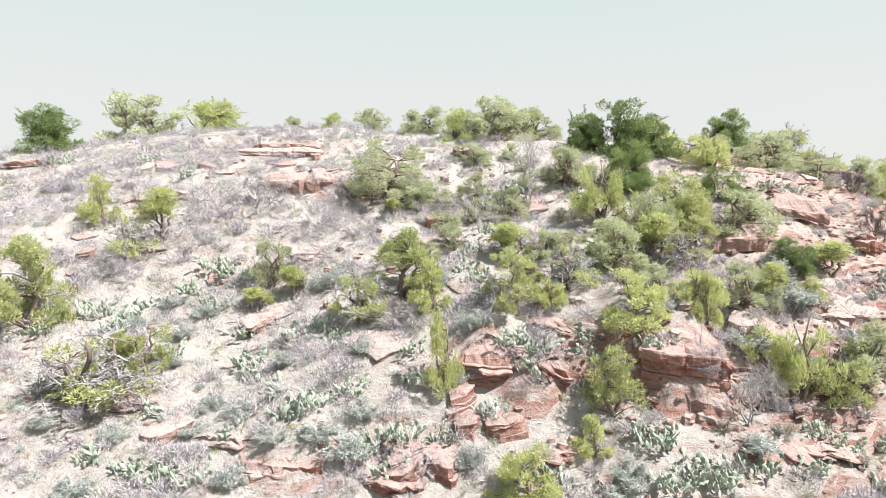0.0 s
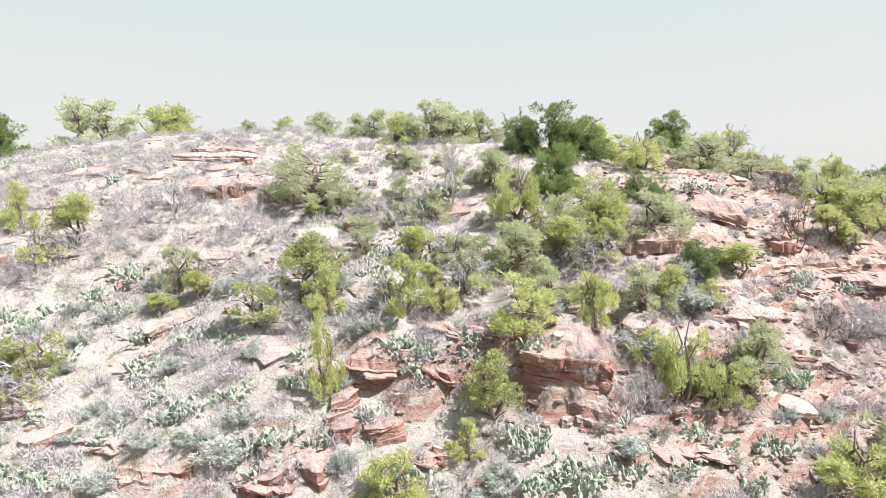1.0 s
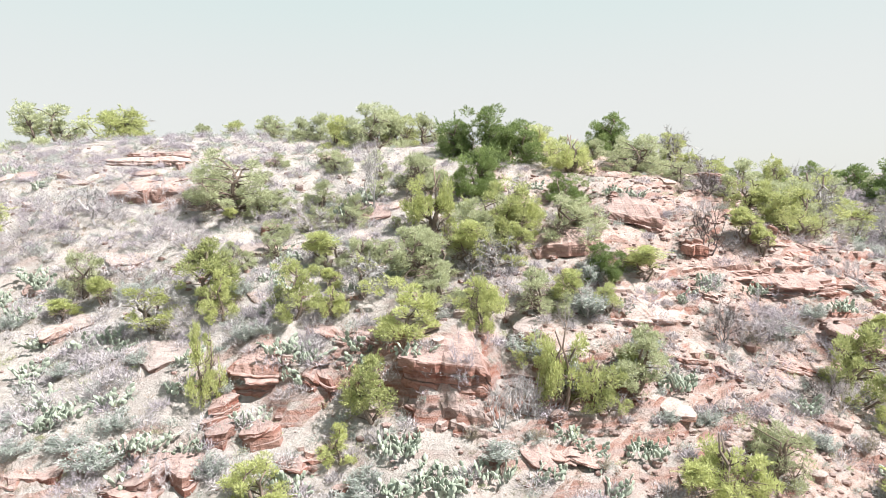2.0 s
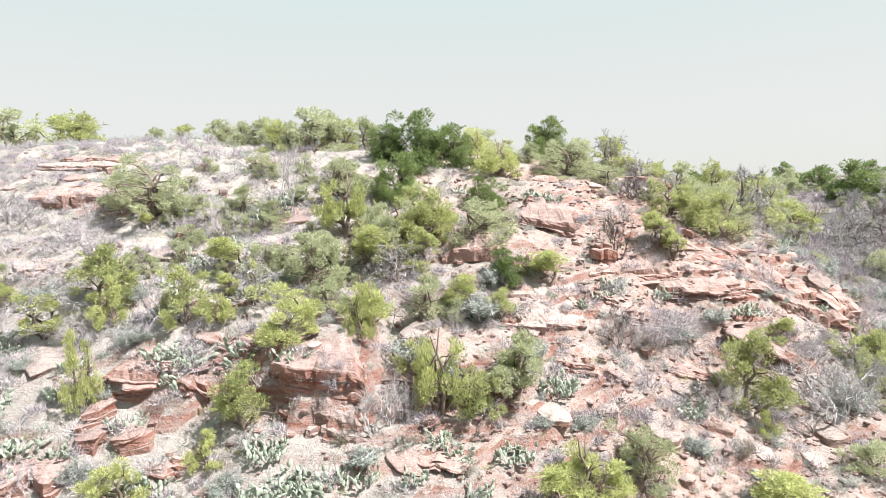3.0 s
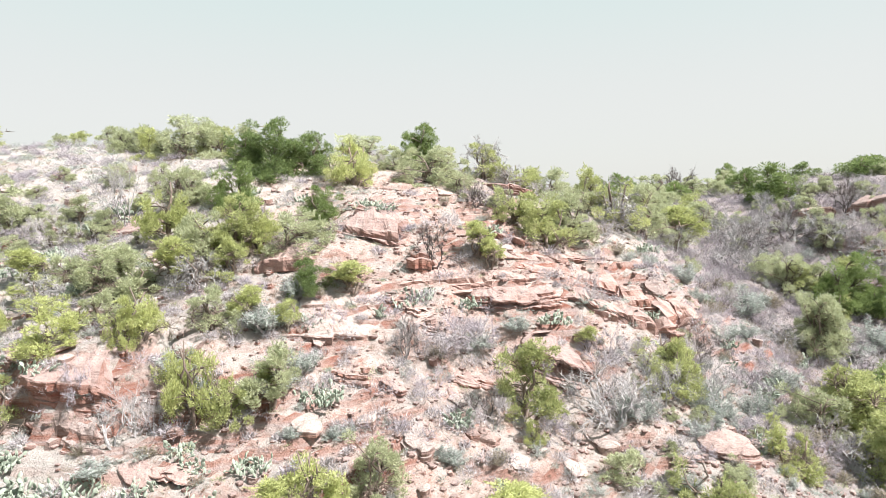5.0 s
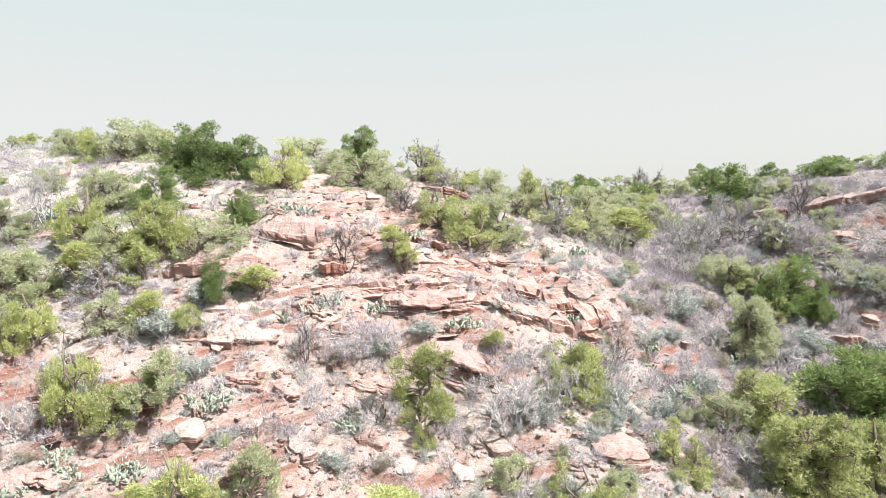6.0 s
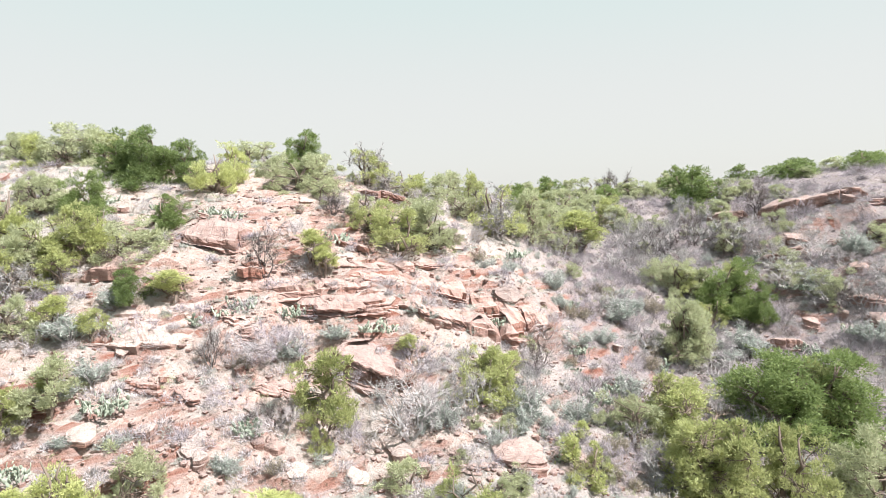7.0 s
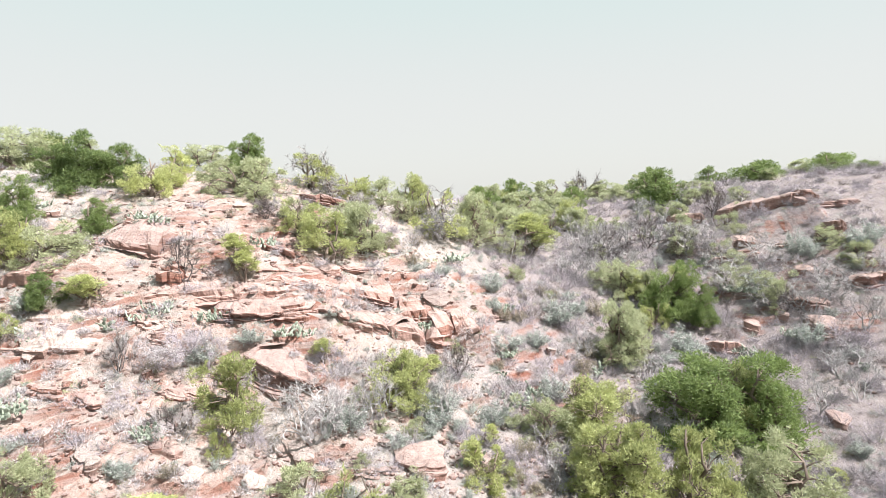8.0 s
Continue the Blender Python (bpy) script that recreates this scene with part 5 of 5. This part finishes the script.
sage(-16.17, 24.07, 0.98, 1.79)
sage(-9.70, 22.33, 0.74, 1.25)
sage(-7.63, 19.53, 0.62, 1.29)
sage(-9.57, 21.03, 0.49, 1.19)
sage(-5.56, 20.86, 0.68, 1.37)
sage(-3.83, 19.92, 0.66, 1.13)
sage(-6.56, 19.07, 0.68, 1.44)
sage(-3.82, 18.04, 0.61, 1.88)
sage(-10.07, 18.18, 0.58, 1.21)
sage(-7.97, 18.51, 0.59, 1.23)
sage(-5.13, 17.75, 0.59, 1.35)
sage(-12.41, 18.37, 0.57, 1.39)
sage(-2.83, 20.94, 0.68, 1.37)
sage(1.31, 21.25, 0.68, 1.19)
sage(-0.09, 23.81, 0.83, 1.33)
sage(-4.20, 24.58, 0.99, 1.82)
sage(-9.29, 23.54, 0.73, 1.75)
sage(-10.81, 24.01, 0.77, 1.56)
sage(-2.55, 18.71, 0.74, 1.41)
sage(0.87, 20.18, 0.47, 1.14)
cactus(-9.78, 21.52, 0.71, 1.21)
cactus(-11.46, 20.16, 0.65, 1.33)
cactus(-5.01, 18.64, 0.61, 1.06)
cactus(-6.70, 18.37, 0.58, 1.22)
cactus(-14.77, 21.79, 0.72, 1.22)
cactus(-3.04, 19.70, 0.63, 1.30)
cactus(-7.36, 17.01, 0.66, 1.46)
cactus(-12.93, 19.75, 0.65, 1.12)
cactus(-6.49, 20.61, 0.50, 0.97)
cactus(0.83, 24.76, 0.86, 1.38)
cactus(-1.06, 20.96, 0.49, 1.18)
cactus(-9.07, 19.02, 0.63, 1.08)
cactus(-12.22, 22.40, 0.51, 1.47)
cactus(-7.51, 22.68, 0.53, 1.27)
bare(-11.50, 27.52, 1.08, 2.28)
bare(-12.34, 27.09, 0.83, 2.00)
bare(-6.80, 27.98, 0.86, 2.06)
bare(-2.11, 27.24, 0.87, 2.01)
bare(-8.24, 29.56, 1.18, 2.44)
bare(-14.35, 30.48, 0.99, 2.23)
bare(-16.51, 25.77, 1.03, 2.14)
bare(-14.58, 25.23, 1.02, 1.87)
bare(-5.43, 26.25, 0.81, 1.94)
bare(-1.28, 31.70, 1.30, 2.32)
bare(-18.57, 34.91, 1.15, 2.86)
bare(-13.69, 34.63, 0.98, 2.84)
bare(-9.66, 33.71, 0.96, 2.46)
bare(-19.63, 31.39, 1.30, 2.58)
bare(-19.79, 28.56, 1.18, 2.10)
bare(54.10, 49.68, 2.15, 3.73)
bare(54.52, 46.48, 2.11, 3.94)
bare(47.90, 47.64, 2.10, 3.60)
bare(57.11, 46.44, 2.10, 3.93)
bare(57.99, 43.31, 1.50, 3.68)
bare(59.92, 41.20, 2.02, 3.90)
bare(62.50, 40.98, 2.04, 3.49)
bare(52.99, 42.94, 1.43, 3.26)
bare(49.95, 43.53, 1.84, 3.30)
bare(58.08, 36.46, 1.84, 3.49)
bare(53.53, 35.06, 1.82, 3.04)
bare(46.20, 37.30, 1.61, 2.87)
bare(58.59, 50.31, 1.82, 3.30)
bare(57.44, 57.72, 1.80, 3.77)
bare(41.64, 53.33, 1.90, 3.51)
bare(42.76, 46.69, 2.06, 3.53)
olive(48.22, 43.28, 2.26, 3.29)
olive(54.65, 44.78, 1.57, 2.96)
olive(46.69, 46.51, 1.62, 3.08)
olive(62.43, 42.58, 1.39, 2.82)
olive(61.27, 44.58, 1.54, 2.52)
olive(55.50, 58.20, 1.82, 3.27)
olive(43.00, 61.81, 2.19, 4.04)
olive(45.35, 59.20, 2.37, 3.88)
olive(39.49, 61.26, 2.49, 3.44)
olive(52.55, 86.23, 2.38, 4.80)

# shrubs and bare trees in the draw
dark(58.02, 55.91, 3.37, 3.24)
dark(47.22, 51.98, 3.04, 5.36)
dark(50.99, 52.96, 3.09, 4.47)
dark(52.59, 49.83, 2.62, 2.82)
dark(56.17, 40.18, 2.09, 2.68)
sage(59.62, 43.91, 1.91, 2.57)
sage(56.13, 37.20, 1.94, 2.85)
sage(48.26, 38.02, 2.07, 2.92)
sage(55.55, 42.64, 1.60, 3.00)
olive(44.32, 36.83, 3.36, 3.25)
green(45.93, 60.51, 3.19, 3.12)
lime(39.93, 48.48, 3.38, 4.20)
olive(35.11, 43.15, 3.65, 3.66)
green(40.60, 68.54, 2.62, 3.20)
green(49.71, 43.45, 2.53, 3.50)
olive(46.34, 43.85, 2.67, 2.92)
bare(54.65, 44.88, 1.97, 3.81)
bare(59.19, 40.04, 2.32, 4.18)
bare(43.93, 46.09, 2.45, 3.92)
bare(37.57, 43.45, 1.92, 3.69)
bare(46.17, 36.24, 1.90, 3.14)
sage(35.86, 37.31, 1.65, 2.49)

# growth along the ridge behind the nose
bare(28.50, 39.50, 1.20, 2.40)
olive(30.20, 41.50, 1.60, 2.60)
bare(27.50, 41.00, 1.30, 2.60)
bare(29.40, 38.00, 1.00, 2.20)
olive(28.30, 42.50, 2.10, 3.20)
bare(30.60, 36.40, 1.20, 2.40)
straw(29.60, 35.00, 0.80, 1.70)
straw(31.20, 38.20, 0.90, 1.80)
bare(32.00, 39.80, 1.40, 2.60)
half(25.40, 41.00, 1.50, 2.60)
green(26.40, 42.50, 2.00, 3.00)
olive(33.40, 42.00, 2.10, 2.60)
bare(31.00, 44.00, 1.40, 3.00)
sage(28.00, 37.40, 0.80, 1.60)
straw(27.20, 36.20, 0.70, 1.60)

# grey shrubs on the nose of the spur
bare(21.82, 25.33, 1.74, 2.94)
sage(22.38, 25.32, 0.96, 2.21)
bare(28.03, 23.91, 1.88, 2.81)
bare(32.83, 25.63, 2.23, 2.75)
sage(32.40, 25.00, 1.23, 1.96)
bare(19.43, 24.54, 1.10, 1.67)
bare(24.92, 22.53, 1.39, 2.00)
sage(25.26, 25.43, 1.07, 1.49)
bare(29.67, 26.77, 1.11, 2.08)
bare(34.50, 31.79, 1.60, 2.75)
bare(27.72, 25.97, 1.70, 2.71)
sage(24.09, 26.12, 0.86, 1.98)
bare(20.26, 22.70, 1.13, 1.96)
sage(14.35, 25.83, 1.36, 1.99)
sage(15.46, 22.00, 1.34, 1.94)
bare(16.21, 24.63, 1.06, 1.91)

# ---- smaller growth between the named plants ----
def between(n, seed, density, kind, lo, hi, squat, x0=-32, x1=64, y0=14, y1=52):
    r = random.Random(seed)
    for _ in range(n):
        x, y = r.uniform(x0, x1), y0 + (y1 - y0) * r.random() ** 1.2
        if r.random() < float(density(np.array([x]), np.array([y]))[0]):
            w = r.uniform(lo, hi)
            kind(x, y, w * r.uniform(*squat), w)


def flank(x, y):
    return np.clip(0.75 - 0.25 * rockiness(x, y) + 0.4 * vnoise(x / 3.0, y / 3.0, 51), 0, 1)


def across_draw(x, y):
    return np.clip(soft(34, 39, x + 0.05 * y), 0, 1)


between(215, 1, flank, sage, 0.5, 1.15, (0.5, 0.8))
between(140, 2, flank, bare, 0.6, 1.4, (0.5, 0.8))
between(45, 3, flank, cactus, 0.6, 1.4, (0.5, 0.6), y1=38)
between(105, 4, across_draw, bare, 1.2, 2.6, (0.5, 0.8), x0=33, y0=22, y1=70)
between(60, 5, across_draw, sage, 0.9, 1.8, (0.5, 0.8), x0=33, y0=22, y1=70)
between(75, 6, across_draw, olive, 1.2, 3.0, (0.6, 0.8), x0=36, y0=40, y1=90)


def edge_of_nose(x, y):
    return soft(27, 30, x) * soft(38, 35, x)


between(24, 8, edge_of_nose, olive, 0.6, 1.4, (0.5, 0.8), x0=27, x1=38, y0=19, y1=36)
between(60, 21, lambda x, y: soft(29, 33, x) * soft(46, 41, x), straw, 0.7, 1.9, (0.5, 0.8), x0=28, x1=45, y0=21, y1=42)
between(60, 22, flank, straw, 0.5, 1.1, (0.5, 0.8), x0=8, x1=33, y0=16, y1=34)
between(60, 9, edge_of_nose, sage, 0.6, 1.3, (0.5, 0.8), x0=27, x1=38, y0=19, y1=36)
between(36, 10, flank, olive, 0.9, 2.0, (0.6, 0.8), x0=-2, x1=6, y0=25, y1=38)
between(30, 7, flank, lime, 0.6, 1.2, (0.7, 1.0), y1=34)


# flush slabs that show through the thin soil
r = random.Random(77)
for _ in range(55):
    x, y = r.uniform(-18, 34), 15.5 + 20 * r.random() ** 1.2
    w = r.uniform(0.7, 2.0)
    rock(x, y, 0, w, w * r.uniform(0.5, 0.9), r.uniform(0.1, 0.24), 1, r.choice((M_ROCK, M_ROCK, M_PINK)), r.uniform(-25, 25),
         (r.uniform(22, 28), r.uniform(-6, 6)), "flat_rock", "flat pale sandstone slab showing through thin soil", 22, 0.08)

for pool in POOL.values():
    for root in pool:
        for o in (*root.children_recursive, root):
            bpy.data.objects.remove(o)


# ---- loose cover ----
def scatter(n, seed, density, x0=-34, x1=72, y0=12, y1=70):
    """Places drawn by a density from 0 to 1."""
    r = np.random.RandomState(seed)
    x, y = r.uniform(x0, x1, n), y0 + (y1 - y0) * r.uniform(0, 1, n) ** 1.35
    keep = r.uniform(0, 1, n) < density(x, y)
    x, y = x[keep], y[keep]
    return np.stack([x, y, heights(x, y)], -1), r


def cover(name, places, r, blades, size, width, lean, material, label, category):
    """Fans of fine blades standing at many places, as one mesh."""
    n = len(places) * blades
    p = np.repeat(places, blades, 0)
    s = np.repeat(r.uniform(0.6, 1.3, len(places)), blades) * size
    a, b = r.uniform(0, 6.28, n), r.uniform(0, 6.28, n)
    rad = r.uniform(0, 1, n) ** 0.7
    foot = p + np.stack([np.cos(a) * rad * s * 0.35, np.sin(a) * rad * s * 0.35, -0.03 + 0 * a], -1)
    up = s * r.uniform(0.45, 1.0, n)
    tip = foot + np.stack([np.cos(b) * lean * up, np.sin(b) * lean * up, up], -1)
    turn = r.uniform(0, 6.28, n)
    side = np.stack([np.cos(turn), np.sin(turn), 0 * turn], -1) * width
    v = np.stack([foot - side, foot + side, tip], 1).reshape(-1, 3)
    f = np.arange(n * 3).reshape(-1, 3)
    ob = new(name, mesh_from(name, v.tolist(), f.tolist(), material))
    return tagged(ob, label, category, kind="stuff")


def brush_density(x, y):
    top = soft(12, 4, x) * soft(26, 32, y)
    across = soft(34, 40, x + 0.05 * y) * soft(22, 27, y)
    return np.clip(np.maximum(top, 1.25 * across) * (0.7 + 0.5 * vnoise(x / 3, y / 3, 21)) + 0.08 + 0.34 * vnoise(x / 2.2, y / 2.2, 22), 0, 1)


pl, r = scatter(32000, 5, brush_density, -36, 90, 13, 84)
cover("dry_brush", pl, r, 24, 0.4, 0.006, 1.7, M_BRUSH, "low tangle of leafless grey-mauve brush", "brush")


def thicket(x, y):
    return np.clip(soft(35, 41, x + 0.04 * y) * soft(23, 28, y) * (0.6 + 0.8 * vnoise(x / 4, y / 4, 71)), 0, 1)


pl, r = scatter(800, 15, thicket, 32, 82, 20, 78)
cover("leafless_thicket", pl, r, 70, 1.25, 0.009, 0.85, M_BRUSH, "thicket of leafless grey shrubs in the draw", "brush")
pl, r = scatter(700, 16, thicket, 32, 82, 20, 78)
cover("brown_thicket", pl, r, 60, 1.1, 0.009, 0.85, M_DARKTWIG, "thicket of dark brown leafless shrubs in the draw", "brush")
pl, r = scatter(26000, 6, lambda x, y: np.clip(0.5 + 0.5 * vnoise(x / 1.8, y / 1.8, 31) - 0.1 * rockiness(x, y), 0, 1))
cover("dry_grass", pl, r, 16, 0.26, 0.007, 0.9, M_STRAW, "tufts of dry straw-coloured grass between the stones", "grass")


pl, r = scatter(9000, 14, lambda x, y: np.clip(0.35 + 0.9 * vnoise(x / 2.6, y / 2.6, 33), 0, 1), -34, 45, 13, 40)
cover("russet_grass", pl, r, 13, 0.22, 0.009, 0.9, M_RUSSET, "tufts of russet dead grass on the slope", "grass")


def scrub(name, places, r, leaves, size, length, width, material, label):
    """Low leafy mounds too small to pick apart, as one mesh."""
    n = len(places) * leaves
    s = np.repeat(r.uniform(0.5, 1.3, len(places)), leaves)[:, None] * size
    u = r.normal(size=(n, 3))
    u /= np.linalg.norm(u, axis=1)[:, None]
    u[:, 2] = np.abs(u[:, 2])
    c = np.repeat(places, leaves, 0) + u * s * r.uniform(0.3, 1.0, (n, 1)) * np.array([1, 1, 0.75])
    d = u * 0.6 + r.normal(size=(n, 3)) * 0.6 + np.array([0, 0, 0.4])
    d /= np.linalg.norm(d, axis=1)[:, None]
    side = np.cross(d, r.normal(size=(n, 3)))
    side /= np.linalg.norm(side, axis=1)[:, None]
    ln = r.uniform(0.6, 1.4, (n, 1)) * length
    v = np.stack([c - side * width, c + side * width, c + d * ln], 1).reshape(-1, 3)
    ob = new(name, mesh_from(name, v.tolist(), np.arange(n * 3).reshape(-1, 3).tolist(), material))
    return tagged(ob, label, "scrub", kind="stuff")


pl, r = scatter(3800, 12, flank, -32, 66, 14, 60)
scrub("grey_scrub", pl, r, 80, 0.33, 0.1, 0.014, M_SAGE, "small grey-green herbs and low scrub over the slope")
pl, r = scatter(1500, 13, flank, -32, 66, 14, 60)
scrub("green_scrub", pl, r, 60, 0.27, 0.09, 0.013, M_OLIVE, "small olive-green seedlings and low scrub over the slope")

def mounds(x, y):
    top = soft(10, 3, x) * soft(25, 29, y) + 0.6 * soft(33, 37, x)
    return np.clip(0.3 + top + 0.55 * vnoise(x / 2.4, y / 2.4, 91), 0, 1)


pl, r = scatter(1900, 17, mounds, -34, 70, 14, 62)
scrub("grey_brush_mounds", pl, r, 210, 0.6, 0.24, 0.0105, M_BRUSH, "soft mounds of mauve-grey leafless brush")
pl, r = scatter(700, 18, mounds, -34, 60, 14, 52)
scrub("sage_mounds", pl, r, 120, 0.5, 0.13, 0.015, M_SAGE, "rounded mounds of pale blue-grey sage")

pl, r = scatter(1150, 19, lambda x, y: np.clip(0.55 + 0.6 * vnoise(x / 1.9, y / 1.9, 92), 0, 1), -20, 38, 14.5, 32)
scrub("pale_brush_mounds", pl, r, 230, 0.5, 0.2, 0.0105, M_TWIG, "fluffy low mounds of pale grey twigs on the slope")

pl, r = scatter(650, 20, thicket, 33, 80, 22, 76)
scrub("thicket_mounds", pl, r, 260, 0.95, 0.36, 0.012, M_GREYTWIG, "rounded leafless thickets of blue-grey shrubs in the draw")

# loose stones: the larger ones are things, the rubble is one spread
STONES = []
for s in range(8):
    g = strata(500 + s, 1 + s % 3, 10, 0.2, 8.0, 0.12)
    STONES.append([g.mesh("stone", m) for m in (M_ROCK, M_RED, M_PINK)])


def stone_density(x, y):
    return np.clip(0.25 + 0.75 * rockiness(x, y) + 0.3 * vnoise(x / 2.5, y / 2.5, 41), 0, 1) * soft(64, 50, y)


pl, r = scatter(620, 8, stone_density, -14, 40, 15, 36)
for x, y, z in pl[:300]:
    w = 0.22 + 0.6 * r.uniform() ** 2.5
    ob = new("stone", STONES[r.randint(8)][r.choice([0, 0, 1, 2])])
    h = w * r.uniform(0.3, 0.6)
    ob.matrix_world = pose(x, y, z - 0.25 * h, r.uniform(-18, 18), r.uniform(-18, 18), r.uniform(0, 360)) @ Matrix.Diagonal((w, w * r.uniform(0.6, 1.0), h, 1))
    tagged(ob, "loose angular piece of pale sandstone", "stone", "loose stones")

pl, r = scatter(9000, 9, stone_density, -30, 66, 13, 60)
more, _ = scatter(5000, 10, lambda x, y: stone_density(x, y) * soft(11, 16, x) * soft(38, 33, x), 11, 38, 15, 36)
pl = np.concatenate([pl, more])
rv, rf = [], []
for x, y, z in pl:
    w = 0.07 + 0.28 * r.uniform() ** 3
    n = 5
    base = len(rv)
    a0 = r.uniform(0, 6.28)
    for lev, (zz, k) in enumerate(((-0.2, 0.9), (0.35, 1.0), (0.6, 0.7))):
        for j in range(n):
            t = a0 + 6.28 * j / n
            q = w * k * r.uniform(0.4, 0.62)
            rv.append((x + q * math.cos(t), y + q * math.sin(t), z + zz * w * 0.5))
    for lev in range(2):
        for j in range(n):
            m = (j + 1) % n
            rf.append((base + lev * n + j, base + lev * n + m, base + (lev + 1) * n + m, base + (lev + 1) * n + j))
    rf.append(tuple(base + 2 * n + j for j in range(n)))
tagged(new("rubble", mesh_from("rubble", rv, rf, M_PINK)), "small broken sandstone rubble strewn over the slope", "rubble", kind="stuff")
